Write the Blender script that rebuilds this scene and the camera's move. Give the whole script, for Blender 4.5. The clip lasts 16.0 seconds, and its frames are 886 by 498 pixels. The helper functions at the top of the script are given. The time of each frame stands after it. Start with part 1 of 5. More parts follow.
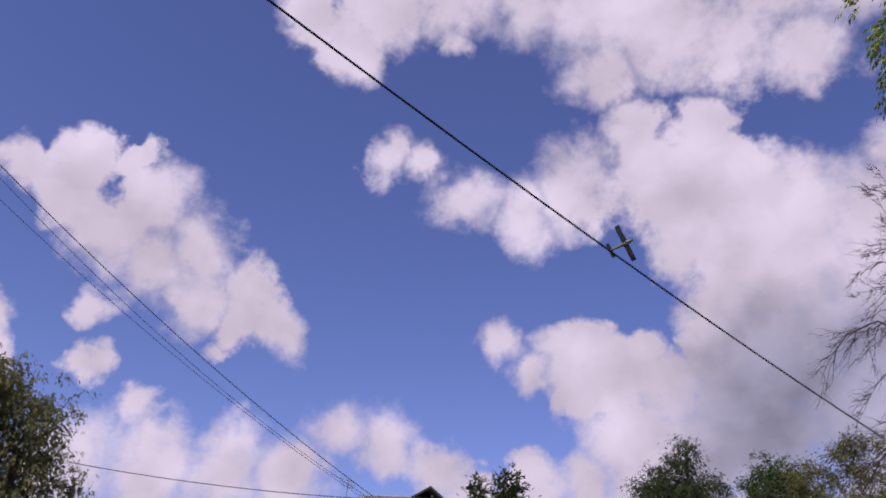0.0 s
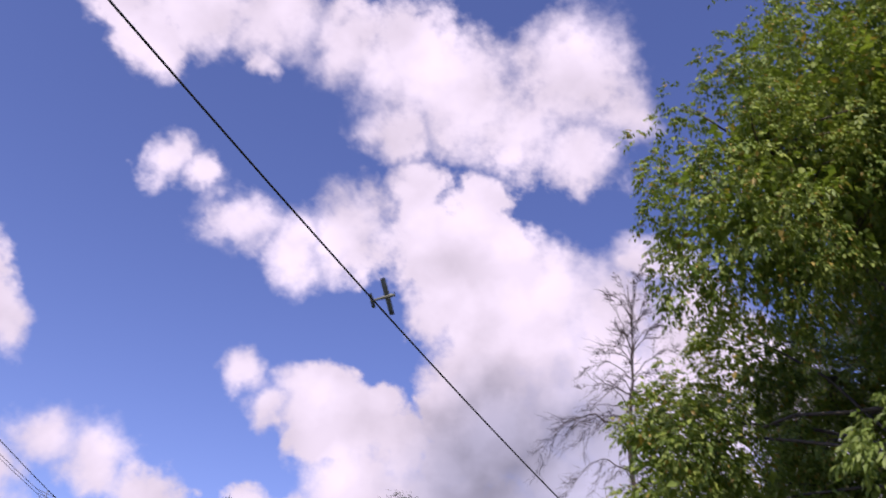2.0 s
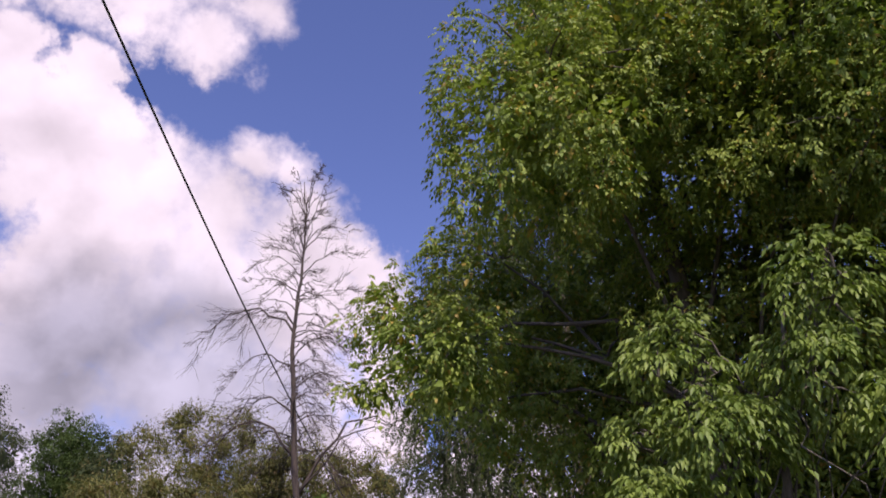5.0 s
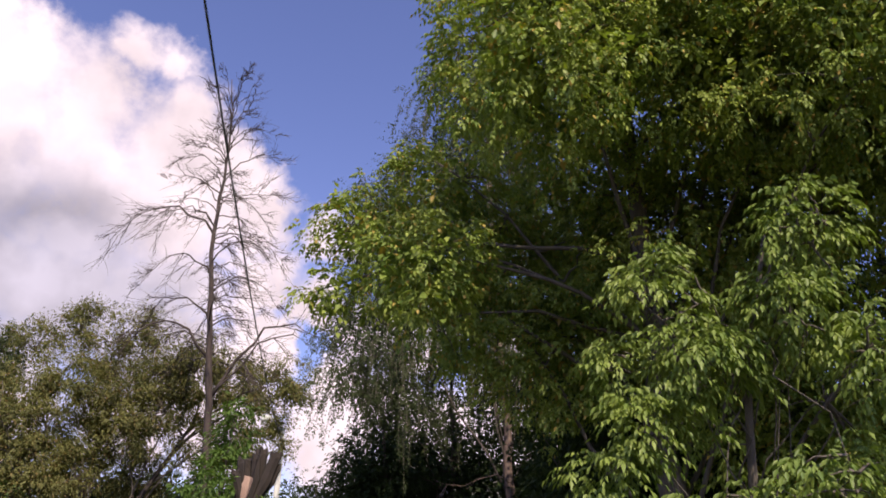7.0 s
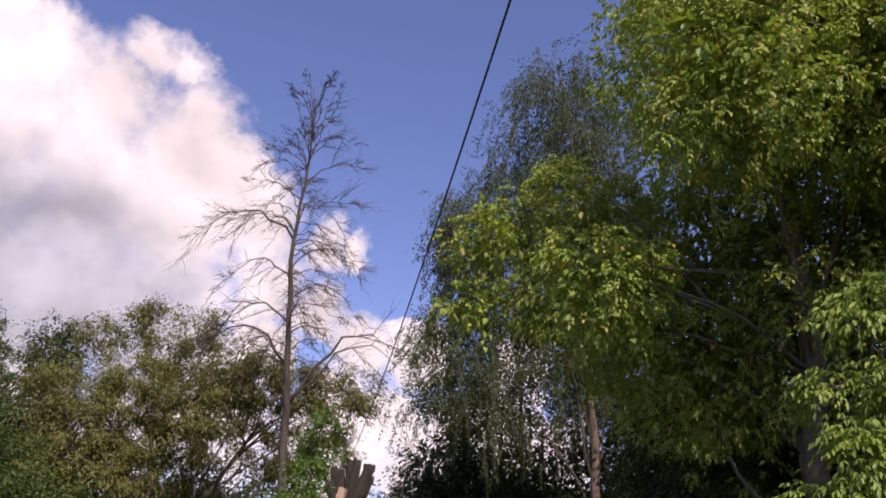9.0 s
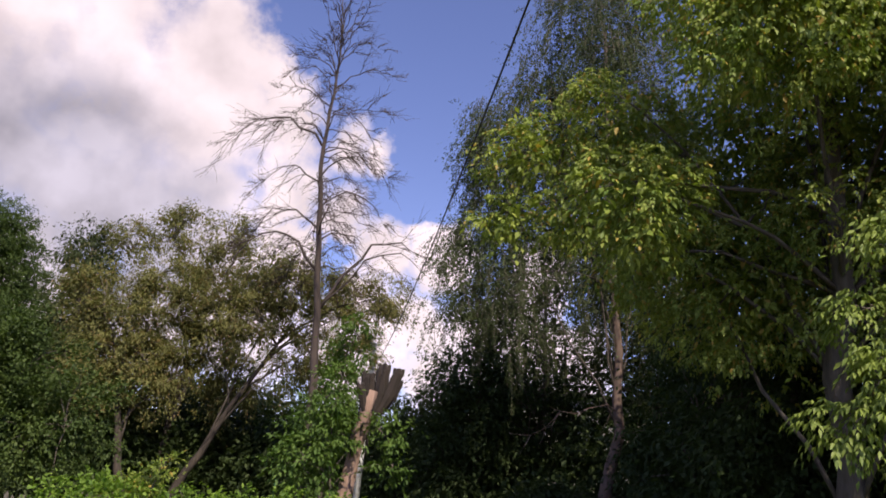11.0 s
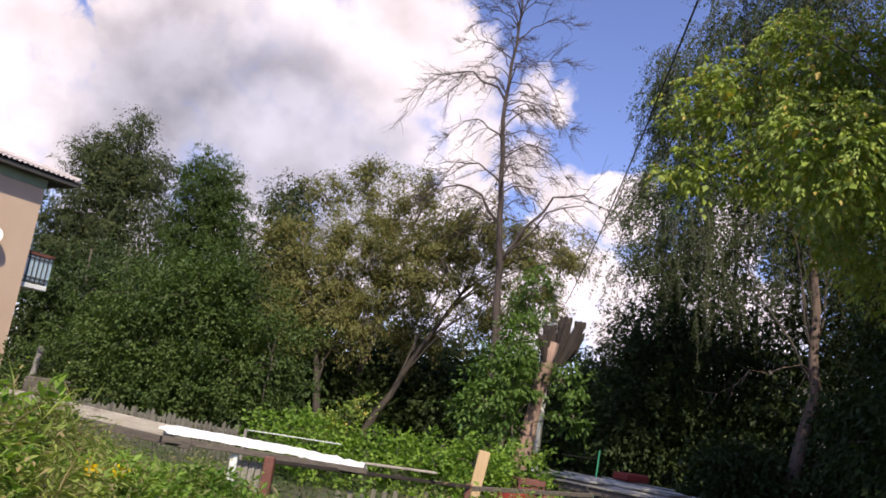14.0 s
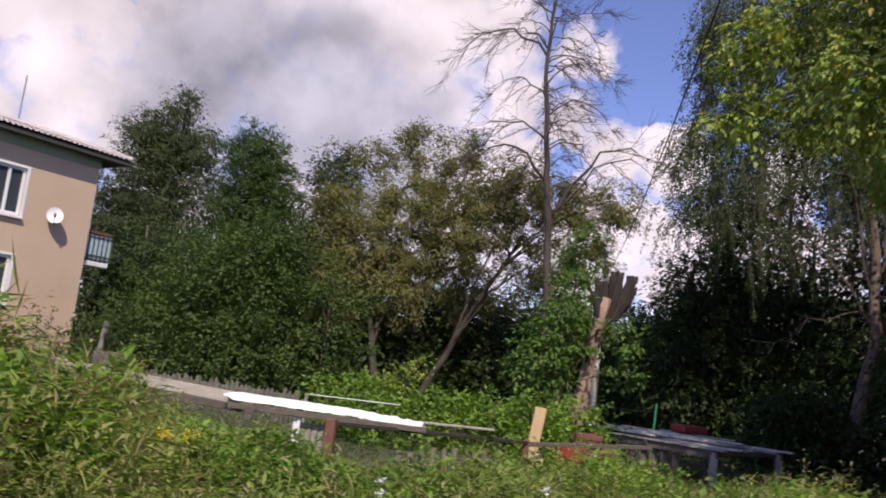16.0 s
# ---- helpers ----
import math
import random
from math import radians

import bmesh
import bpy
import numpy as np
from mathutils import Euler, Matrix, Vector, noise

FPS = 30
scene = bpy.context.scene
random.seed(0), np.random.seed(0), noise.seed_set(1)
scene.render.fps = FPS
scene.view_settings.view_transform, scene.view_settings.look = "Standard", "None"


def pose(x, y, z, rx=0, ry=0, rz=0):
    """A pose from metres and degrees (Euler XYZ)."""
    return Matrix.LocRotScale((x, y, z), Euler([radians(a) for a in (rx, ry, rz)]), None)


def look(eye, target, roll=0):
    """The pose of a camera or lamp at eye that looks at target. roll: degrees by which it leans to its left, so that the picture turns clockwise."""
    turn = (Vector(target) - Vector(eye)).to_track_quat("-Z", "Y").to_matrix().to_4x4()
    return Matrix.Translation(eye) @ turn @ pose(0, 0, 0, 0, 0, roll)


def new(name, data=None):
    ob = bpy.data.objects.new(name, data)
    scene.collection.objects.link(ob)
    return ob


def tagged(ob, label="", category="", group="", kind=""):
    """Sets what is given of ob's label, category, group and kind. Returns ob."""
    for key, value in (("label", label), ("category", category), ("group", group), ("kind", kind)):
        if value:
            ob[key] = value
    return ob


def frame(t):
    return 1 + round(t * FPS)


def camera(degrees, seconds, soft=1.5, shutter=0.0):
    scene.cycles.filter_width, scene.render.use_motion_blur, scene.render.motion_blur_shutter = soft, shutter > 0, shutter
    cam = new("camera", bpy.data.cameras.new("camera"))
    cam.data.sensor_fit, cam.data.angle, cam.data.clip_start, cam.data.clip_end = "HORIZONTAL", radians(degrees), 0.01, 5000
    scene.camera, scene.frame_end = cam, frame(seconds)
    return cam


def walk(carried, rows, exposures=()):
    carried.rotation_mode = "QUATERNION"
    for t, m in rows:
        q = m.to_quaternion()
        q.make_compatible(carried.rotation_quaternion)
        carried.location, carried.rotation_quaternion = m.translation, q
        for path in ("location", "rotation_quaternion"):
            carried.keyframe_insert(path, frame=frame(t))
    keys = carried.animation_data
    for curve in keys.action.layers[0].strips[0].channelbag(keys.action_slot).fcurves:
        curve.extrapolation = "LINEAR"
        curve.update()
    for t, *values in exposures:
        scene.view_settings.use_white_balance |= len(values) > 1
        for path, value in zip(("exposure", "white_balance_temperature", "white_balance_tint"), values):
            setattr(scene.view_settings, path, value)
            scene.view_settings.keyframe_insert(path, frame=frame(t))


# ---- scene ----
EXPOSURES = [(0.0, -0.56, 6300, 21), (0.4, -0.40, 6300, 21), (0.8, -0.32, 6300, 21), (1.6, -0.12, 6400, 20), (4.0, -0.06, 6500, 20), (7.0, 0.18, 7300, 15), (8.5, 0.22, 7330, 13), (9.0, 0.12, 7350, 13), (12.0, 0.10, 7300, 12), (12.7, 0.16, 7280, 12), (13.5, 0.28, 7200, 9), (14.2, 0.24, 7150, 8), (15.4, 0.00, 7050, 10), (16.0, 0.00, 7000, 11)]
CLOUD_GAIN = 1.11
SKY_GAIN = 0.126
SKY_TINT = (1.05, 0.97, 1.38, 1)
cam = camera(56.4, 16.0, soft=1.75, shutter=0.3)
PATH = [
    (0.0, look((5.767, -0.390, 1.607), (-0.709, 5.655, 6.247), 5.00)),
    (0.5, look((5.831, -0.499, 1.625), (-0.313, 5.721, 6.479), 5.67)),
    (1.0, look((5.873, -0.539, 1.615), (-0.072, 5.749, 6.626), 6.12)),
    (1.5, look((5.887, -0.624, 1.592), (0.922, 6.196, 6.962), 8.65)),
    (2.0, look((5.790, -0.646, 1.564), (1.681, 6.746, 6.901), 8.15)),
    (2.5, look((5.376, -0.678, 1.607), (2.361, 7.540, 6.443), 2.08)),
    (3.0, look((4.921, -0.669, 1.609), (3.227, 7.786, 6.673), -0.26)),
    (3.5, look((4.484, -0.607, 1.556), (3.249, 7.966, 6.555), 2.78)),
    (4.0, look((4.075, -0.561, 1.656), (3.722, 8.213, 6.440), 2.54)),
    (4.2, look((3.944, -0.523, 1.695), (3.889, 8.214, 6.559), 1.26)),
    (6.5, look((2.912, -0.247, 1.673), (3.978, 8.984, 5.366), 1.64)),
    (7.0, look((2.362, -0.273, 1.585), (4.099, 8.855, 5.281), 1.59)),
    (7.5, look((1.702, -0.090, 1.584), (3.124, 9.003, 5.494), 5.28)),
    (8.0, look((1.031, 0.085, 1.588), (2.915, 9.134, 5.404), 3.49)),
    (8.5, look((0.625, 0.238, 1.652), (2.011, 9.204, 5.857), 3.09)),
    (9.0, look((0.213, 0.361, 1.519), (1.884, 9.427, 5.393), 4.43)),
    (11.5, look((0.000, 0.174, 1.589), (1.415, 9.776, 3.997), 6.54)),
    (12.0, look((-0.030, 0.125, 1.533), (0.867, 9.899, 3.446), 9.20)),
    (12.5, look((-0.038, 0.091, 1.574), (0.509, 9.951, 3.154), 9.45)),
    (13.0, look((-0.041, 0.083, 1.625), (-0.027, 9.983, 3.038), 10.23)),
    (13.5, look((-0.025, 0.075, 1.583), (-0.259, 9.871, 3.577), 9.28)),
    (14.0, look((-0.004, 0.066, 1.596), (-0.514, 9.864, 3.528), 8.73)),
    (14.5, look((0.014, 0.061, 1.615), (-0.531, 9.793, 3.850), 7.72)),
    (15.0, look((0.012, 0.044, 1.583), (-0.388, 9.737, 4.012), 8.61)),
    (15.5, look((0.005, 0.024, 1.568), (-0.522, 9.873, 3.216), 9.63)),
    (16.0, look((0.000, 0.000, 1.571), (-1.037, 9.846, 2.977), 6.66)),
]
walk(cam, PATH, exposures=EXPOSURES)

# ---- light ----
SUN = Vector((0.10, -0.66, 0.74)).normalized()
sun_data = bpy.data.lights.new("sun", "SUN")
sun_data.energy, sun_data.angle, sun_data.color = 5.0, radians(0.6), (1.0, 0.94, 0.84)
sun = new("sun", sun_data)
sun.matrix_world = look(SUN * 60, (0, 0, 0))

# clouds: lobes of azimuth (from +y to +x), elevation and radius in degrees
CLOUDS = dict(
    west=[(-77.5, 27.4, 1.9), (-74.9, 26.7, 2.6), (-71.4, 25.2, 3.2), (-68.0, 23.2, 2.8), (-64.6, 22.0, 2.6), (-61.1, 20.8, 2.4), (-58.3, 20.4, 2.0), (-70.8, 20.0, 1.4), (-62.6, 18.6, 1.1), (-73.9, 28.7, 2.2), (-69.0, 27.1, 2.8), (-65.1, 25.1, 2.6), (-61.1, 23.1, 2.2), (-58.2, 21.5, 1.7), (-71.0, 29.6, 1.3)],
    far_west=[(-85.8, 34.1, 1.7), (-78.1, 17.3, 2.3), (-80.8, 19.1, 2.6), (-76.4, 15.5, 1.9)],
    low_west=[(-70.3, 16.3, 1.4), (-67.1, 13.8, 1.6), (-69.9, 10.5, 3.2), (-65.0, 10.9, 3.4), (-60.0, 11.6, 3.2), (-53.2, 14.8, 2.5), (-50.2, 13.6, 2.8), (-55.6, 11.0, 3.0), (-45.9, 12.7, 2.6), (-39.9, 12.9, 1.9)],
    high=[(-59.7, 42.3, 2.8), (-56.7, 39.8, 2.4), (-53.9, 43.7, 3.2), (-47.9, 44.5, 3.5), (-47.6, 41.2, 1.5), (-40.6, 44.8, 3.4), (-35.3, 44.3, 4.8), (-35.2, 39.8, 2.8), (-28.7, 42.8, 4.8), (-23.8, 41.2, 3.7), (-19.4, 45.0, 5.2), (-18.2, 38.9, 2.8), (-14.9, 42.7, 2.6)],
    great=[(-51.8, 33.4, 1.7), (-48.9, 33.6, 1.5), (-45.3, 31.3, 2.4), (-41.3, 30.5, 3.0), (-36.7, 32.3, 3.2), (-32.3, 35.8, 2.6), (-26.7, 36.1, 1.9), (-30.5, 32.5, 4.1), (-24.7, 32.0, 3.5), (-20.1, 29.5, 4.3), (-24.1, 27.2, 4.3), (-29.6, 28.0, 2.6)],
    east=[(-26.6, 30.0, 5.0), (-21.5, 28.0, 4.8), (-15.4, 28.6, 4.1), (-13.4, 32.1, 2.0), (-10.7, 32.5, 1.9), (-8.6, 29.6, 2.8), (-6.0, 26.5, 3.0), (-4.3, 22.6, 3.2), (-9.1, 22.1, 5.2), (-16.1, 21.8, 6.0), (-23.4, 22.0, 6.7), (-16.3, 15.9, 4.5), (-3.1, 18.9, 2.6), (-28.1, 14.3, 4.1), (-32.0, 14.8, 4.8)],
    low_mid=[(-42.3, 21.5, 1.9), (-39.3, 19.1, 1.7), (-36.7, 20.8, 3.0), (-33.8, 19.2, 2.8), (-36.0, 17.5, 2.0), (-27.5, 18.0, 2.0), (-25.1, 15.4, 2.6)],
    tail=[(1.4, 22.4, 1.9), (3.7, 22.1, 1.2), (5.5, 15.2, 2.0), (7.9, 16.2, 1.4), (7.8, 10.5, 2.6), (2.1, 17.4, 2.6), (4.3, 11.7, 2.6), (10.1, 15.2, 1.9), (3.2, 7.4, 3.4)],
    overcast=[(-22.5, 19.3, 4.8), (-16.4, 21.0, 6.0), (-10.2, 17.3, 4.8), (-5.0, 22.4, 4.8), (-13.9, 15.3, 4.5), (-6.7, 13.6, 3.4), (-1.8, 19.0, 3.0)],
    behind_birch=[(7.7, 11.2, 2.2), (11.3, 10.4, 2.6), (15.1, 11.3, 3.0), (10.6, 14.4, 1.7), (17.3, 15.1, 2.2)],
    late=[(-22.1, 25.0, 4.5), (-15.3, 23.7, 5.6), (-8.9, 26.4, 5.2), (-3.5, 21.9, 3.4), (-10.8, 18.1, 4.5), (-20.1, 18.2, 3.7), (-27.4, 21.5, 3.0), (-33.4, 20.4, 2.6), (5.3, 15.5, 2.6), (8.5, 14.7, 2.2), (6.1, 9.2, 2.2), (3.9, 7.9, 2.2), (9.1, 9.6, 2.2), (11.8, 9.1, 1.9), (-14.7, 21.2, 7.1), (-22.3, 21.5, 6.3), (-8.2, 23.1, 6.3)],
    low_east=[(-19.0, 16.9, 4.5), (-12.7, 17.2, 4.1), (-7.5, 17.9, 3.4), (-3.2, 18.2, 2.8), (-15.5, 13.2, 3.7), (-8.1, 14.4, 3.4), (-1.9, 14.7, 3.0)],
    low_bank=[(-43.6, 11.1, 2.2), (-39.9, 11.7, 2.6), (-36.1, 11.7, 2.4), (-32.7, 12.3, 2.2), (-22.4, 15.3, 2.8), (-24.5, 17.6, 2.4), (-22.4, 15.4, 2.6), (-24.0, 9.0, 4.5), (-17.0, 9.5, 5.0), (-10.0, 9.5, 5.0), (-3.0, 9.0, 5.0), (4.0, 8.5, 4.5), (11.0, 8.0, 4.5), (18.0, 8.0, 4.5)],
    north_west=[(-35.6, 19.5, 3.5), (-30.7, 19.1, 2.6), (-27.5, 17.4, 1.9), (-36.2, 12.5, 2.2), (-31.8, 12.2, 2.6), (-28.2, 12.0, 2.2), (-25.1, 14.8, 2.2), (-23.2, 12.8, 3.0), (-18.0, 11.8, 3.4)],
)


class Nodes:
    """A short way to write node trees."""

    def __init__(self, tree):
        self.tree = tree
        tree.nodes.clear()

    def add(self, kind, *links, **settings):
        node = self.tree.nodes.new(kind)
        for key, value in settings.items():
            if key == "operation":
                node.operation = value
            elif key == "data_type":
                node.data_type = value
            elif key == "blend_type":
                node.blend_type = value
            elif key == "interpolation_type":
                node.interpolation_type = value
        for name, value in links:
            if hasattr(value, "is_output"):
                self.tree.links.new(value, node.inputs[name])
            else:
                node.inputs[name].default_value = value
        return node

    def math(self, op, a, b=0.0, c=0.0):
        return self.add("ShaderNodeMath", (0, a), (1, b), (2, c), operation=op).outputs[0]

    def vec(self, op, a, b=(0, 0, 0)):
        return self.add("ShaderNodeVectorMath", (0, a), (1, b), operation=op)

    def noise(self, vector, scale, detail=4.0, rough=0.55):
        return self.add("ShaderNodeTexNoise", ("Vector", vector), ("Scale", scale), ("Detail", detail), ("Roughness", rough))

    def remap(self, value, a, b, c=0.0, d=1.0, smooth=False):
        return self.add("ShaderNodeMapRange", (0, value), (1, a), (2, b), (3, c), (4, d),
                        interpolation_type="SMOOTHSTEP" if smooth else "LINEAR").outputs[0]

    def mix(self, fac, a, b, blend="MIX"):
        return self.add("ShaderNodeMix", (0, fac), (6, a), (7, b), data_type="RGBA", blend_type=blend).outputs[2]


def heading(az, el):
    az, el = radians(az), radians(el)
    return Vector((math.sin(az) * math.cos(el), math.cos(az) * math.cos(el), math.sin(el)))


world = bpy.data.worlds.new("sky")
scene.world = world
world.use_nodes = True
w = Nodes(world.node_tree)
sky = w.add("ShaderNodeTexSky")
sky.sky_type, sky.sun_disc = "NISHITA", False
sky.sun_elevation = math.asin(SUN.z)
sky.sun_rotation = math.atan2(SUN.x, SUN.y)
sky.air_density, sky.dust_density, sky.ozone_density = 1.0, 0.4, 2.5
ray = w.add("ShaderNodeTexCoord").outputs["Generated"]
swirl = w.vec("SCALE", w.vec("SUBTRACT", w.noise(ray, 9.0, 5.0, 0.6).outputs["Color"], (0.5, 0.5, 0.5)).outputs[0])
swirl.inputs[3].default_value = 0.10
curl = w.vec("SCALE", w.vec("SUBTRACT", w.noise(ray, 26.0, 4.0, 0.6).outputs["Color"], (0.5, 0.5, 0.5)).outputs[0])
curl.inputs[3].default_value = 0.028
bent = w.vec("ADD", w.vec("ADD", ray, swirl.outputs[0]).outputs[0], curl.outputs[0]).outputs[0]
bent = w.vec("NORMALIZE", bent).outputs[0]
body = None
for lobes in CLOUDS.values():
    for az, el, r in lobes:
        edge = math.cos(radians(r * 1.22))
        gain = 1.0 / (1.0 - edge)
        near = w.vec("DOT_PRODUCT", bent, heading(az, el) * gain).outputs[1]
        near = w.math("ADD", near, -edge * gain)
        body = near if body is None else w.math("SMOOTH_MAX", body, near, 0.25)
puff = w.noise(ray, 12.0, 7.0, 0.56).outputs["Fac"]
fine = w.noise(ray, 55.0, 6.0, 0.65).outputs["Fac"]
body = w.math("MINIMUM", w.math("MAXIMUM", body, -1.2), 1.1)
dens = w.math("ADD", w.math("MULTIPLY_ADD", body, 2.1, -0.30), w.math("MULTIPLY_ADD", puff, 3.4, -1.7))
dens = w.math("ADD", dens, w.math("MULTIPLY_ADD", fine, 1.2, -0.60))
wisp = w.remap(w.noise(ray, 6.0, 2.0).outputs["Fac"], 0.36, 0.64, 0.55, 1.9)
cover = w.remap(w.math("DIVIDE", dens, wisp), 0.0, 1.5, 0.0, 1.0, True)
cover = w.math("MAXIMUM", cover, w.remap(w.math("MULTIPLY_ADD", puff, 0.8, body), 0.80, 1.40, 0.0, 1.0, True))
# lit tops and greyer undersides: compare the puffs with those a little towards the sun
shift = w.vec("ADD", ray, tuple(SUN * 0.015 + Vector((0, 0, 0.022)))).outputs[0]
lit_small = w.remap(w.math("SUBTRACT", w.noise(ray, 12.0, 4.0, 0.50).outputs["Fac"], w.noise(shift, 12.0, 4.0, 0.50).outputs["Fac"]), -0.14, 0.14, 0.0, 1.0)
form = w.noise(ray, 5.0, 2.0, 0.5).outputs["Fac"]
shift = w.vec("ADD", ray, (0.02, 0.0, 0.06)).outputs[0]
lit_big = w.remap(w.math("SUBTRACT", form, w.noise(shift, 5.0, 2.0, 0.5).outputs["Fac"]), -0.15, 0.15, 0.0, 1.0)
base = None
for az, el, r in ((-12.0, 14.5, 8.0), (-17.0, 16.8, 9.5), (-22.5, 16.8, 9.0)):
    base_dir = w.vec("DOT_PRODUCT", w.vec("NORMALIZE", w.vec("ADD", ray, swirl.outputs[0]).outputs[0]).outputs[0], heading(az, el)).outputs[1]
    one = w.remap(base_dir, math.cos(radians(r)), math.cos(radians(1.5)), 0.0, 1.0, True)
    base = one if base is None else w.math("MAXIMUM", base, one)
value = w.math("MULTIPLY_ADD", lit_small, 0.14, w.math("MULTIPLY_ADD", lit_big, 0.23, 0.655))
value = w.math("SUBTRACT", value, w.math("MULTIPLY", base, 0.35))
value = w.math("MULTIPLY", value, CLOUD_GAIN)
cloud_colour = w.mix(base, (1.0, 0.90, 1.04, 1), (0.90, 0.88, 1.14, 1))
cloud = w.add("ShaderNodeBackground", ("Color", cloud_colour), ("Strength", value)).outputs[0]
sky_tint = w.mix(1.0, sky.outputs[0], SKY_TINT, "MULTIPLY")
blue = w.add("ShaderNodeBackground", ("Color", sky_tint), ("Strength", SKY_GAIN)).outputs[0]
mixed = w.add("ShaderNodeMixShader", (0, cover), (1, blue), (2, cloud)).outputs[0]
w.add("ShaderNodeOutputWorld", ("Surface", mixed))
world.cycles.sampling_method, world.cycles.sample_map_resolution = "MANUAL", 512


# ---- materials ----
def material(name):
    m = bpy.data.materials.new(name)
    m.use_nodes = True
    return m, Nodes(m.node_tree)


def surface(name, low, high, scale=6.0, rough=0.8, metal=0.0, bump=0.3, fine=40.0, stretch=(1, 1, 1), stain=None, vary=0.0, depth=0.01):
    """A rough surface: two scales of colour, a stain colour in patches, and fine relief."""
    m, n = material(name)
    place = n.add("ShaderNodeTexCoord").outputs["Object"]
    place = n.vec("MULTIPLY", place, stretch).outputs[0]
    big = n.noise(place, scale, 5.0, 0.6).outputs["Fac"]
    small = n.noise(place, fine, 4.0, 0.6).outputs["Fac"]
    both = n.math("MULTIPLY_ADD", small, 0.45, n.math("MULTIPLY", big, 0.6))
    colour = n.mix(n.remap(both, 0.32, 0.72), (*low, 1), (*high, 1))
    if stain:
        patch = n.remap(n.noise(place, scale * 0.45, 6.0, 0.7).outputs["Fac"], 0.52, 0.68, 0.0, 0.85)
        colour = n.mix(patch, colour, (*stain, 1))
    if vary:
        one = n.add("ShaderNodeObjectInfo").outputs["Random"]
        colour = n.mix(1.0, colour, n.add("ShaderNodeCombineColor", (0, n.remap(one, 0, 1, 1 - vary, 1 + vary)),
                       (1, n.remap(one, 0, 1, 1 - vary, 1 + vary)), (2, n.remap(one, 0, 1, 1 - vary, 1 + vary * 0.8))).outputs[0], "MULTIPLY")
    height = n.add("ShaderNodeBump", ("Strength", bump), ("Distance", depth), ("Height", both)).outputs[0]
    shader = n.add("ShaderNodeBsdfPrincipled", ("Base Color", colour), ("Roughness", n.remap(small, 0.3, 0.7, rough - 0.08, min(1.0, rough + 0.08))),
                   ("Metallic", metal), ("Normal", height)).outputs[0]
    n.add("ShaderNodeOutputMaterial", ("Surface", shader))
    return m


def foliage(name, dark, light, passing, old=None, share=0.1, gloss=0.58, patch=0.9, through_light=0.34):
    """Leaves: each one its own shade, patches of younger growth, light that comes through."""
    m, n = material(name)
    one = n.add("ShaderNodeNewGeometry").outputs["Random Per Island"]
    place = n.add("ShaderNodeTexCoord").outputs["Object"]
    area = n.noise(place, patch, 3.0).outputs["Fac"]
    blend = n.math("ADD", n.math("MULTIPLY", one, 0.55), n.remap(area, 0.3, 0.7, -0.1, 0.55))
    colour = n.mix(n.remap(blend, 0.0, 1.0), (*dark, 1), (*light, 1))
    if old:
        chance = n.math("FRACT", n.math("MULTIPLY", one, 17.3))
        colour = n.mix(n.math("LESS_THAN", chance, share), colour, (*old, 1))
    front = n.add("ShaderNodeBsdfPrincipled", ("Base Color", colour), ("Roughness", gloss), ("Specular IOR Level", 0.28)).outputs[0]
    tint = n.mix(1.0, colour, (*passing, 1), "MULTIPLY")
    back = n.add("ShaderNodeBsdfTranslucent", ("Color", tint)).outputs[0]
    n.add("ShaderNodeOutputMaterial", ("Surface", n.add("ShaderNodeMixShader", (0, through_light), (1, front), (2, back)).outputs[0]))
    return m


def plain(name, colour, rough=0.5, metal=0.0, grain=0.12):
    low = tuple(c * (1 - grain) for c in colour)
    high = tuple(min(1.0, c * (1 + grain)) for c in colour)
    return surface(name, low, high, 5.0, rough, metal, 0.1, 60.0)


MAPLE = foliage("box_elder_leaves", (0.085, 0.145, 0.027), (0.345, 0.39, 0.082), (1.4, 1.6, 0.7), (0.40, 0.28, 0.07), 0.06, 0.5, 0.9, 0.25)
YOUNG_MAPLE = foliage("young_box_elder_leaves", (0.08, 0.138, 0.025), (0.25, 0.305, 0.07), (1.4, 1.6, 0.7), None, 0.0, 0.48, 0.9, 0.25)
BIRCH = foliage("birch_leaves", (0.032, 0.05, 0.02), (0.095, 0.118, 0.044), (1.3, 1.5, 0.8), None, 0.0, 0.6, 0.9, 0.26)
# green taken down so the leaf colour itself carries the shade under the crowns
DARK = foliage("shade_darkened_leaves", (0.022, 0.04, 0.012), (0.058, 0.085, 0.024), (1.3, 1.5, 0.7), None, 0.0, 0.6, 0.9, 0.26)
FIR = foliage("dense_dark_leaves", (0.024, 0.04, 0.015), (0.082, 0.10, 0.034), (1.2, 1.4, 0.8), (0.14, 0.12, 0.05), 0.06, 0.6, 0.9, 0.25)
MID = foliage("green_leaves", (0.032, 0.06, 0.014), (0.095, 0.135, 0.034), (1.4, 1.6, 0.7), None, 0.0, 0.58, 0.9, 0.27)
OLIVE = foliage("willow_leaves", (0.075, 0.085, 0.028), (0.26, 0.25, 0.088), (1.3, 1.4, 0.7), (0.22, 0.145, 0.06), 0.10, 0.58, 0.9, 0.30)
FRESH = foliage("fresh_leaves", (0.04, 0.09, 0.017), (0.125, 0.195, 0.042), (1.5, 1.7, 0.6), None, 0.0, 0.6, 0.9, 0.28)
GRASS = foliage("weed_leaves", (0.085, 0.135, 0.03), (0.33, 0.36, 0.095), (1.4, 1.6, 0.7), (0.33, 0.26, 0.13), 0.14, 0.6, 0.7)
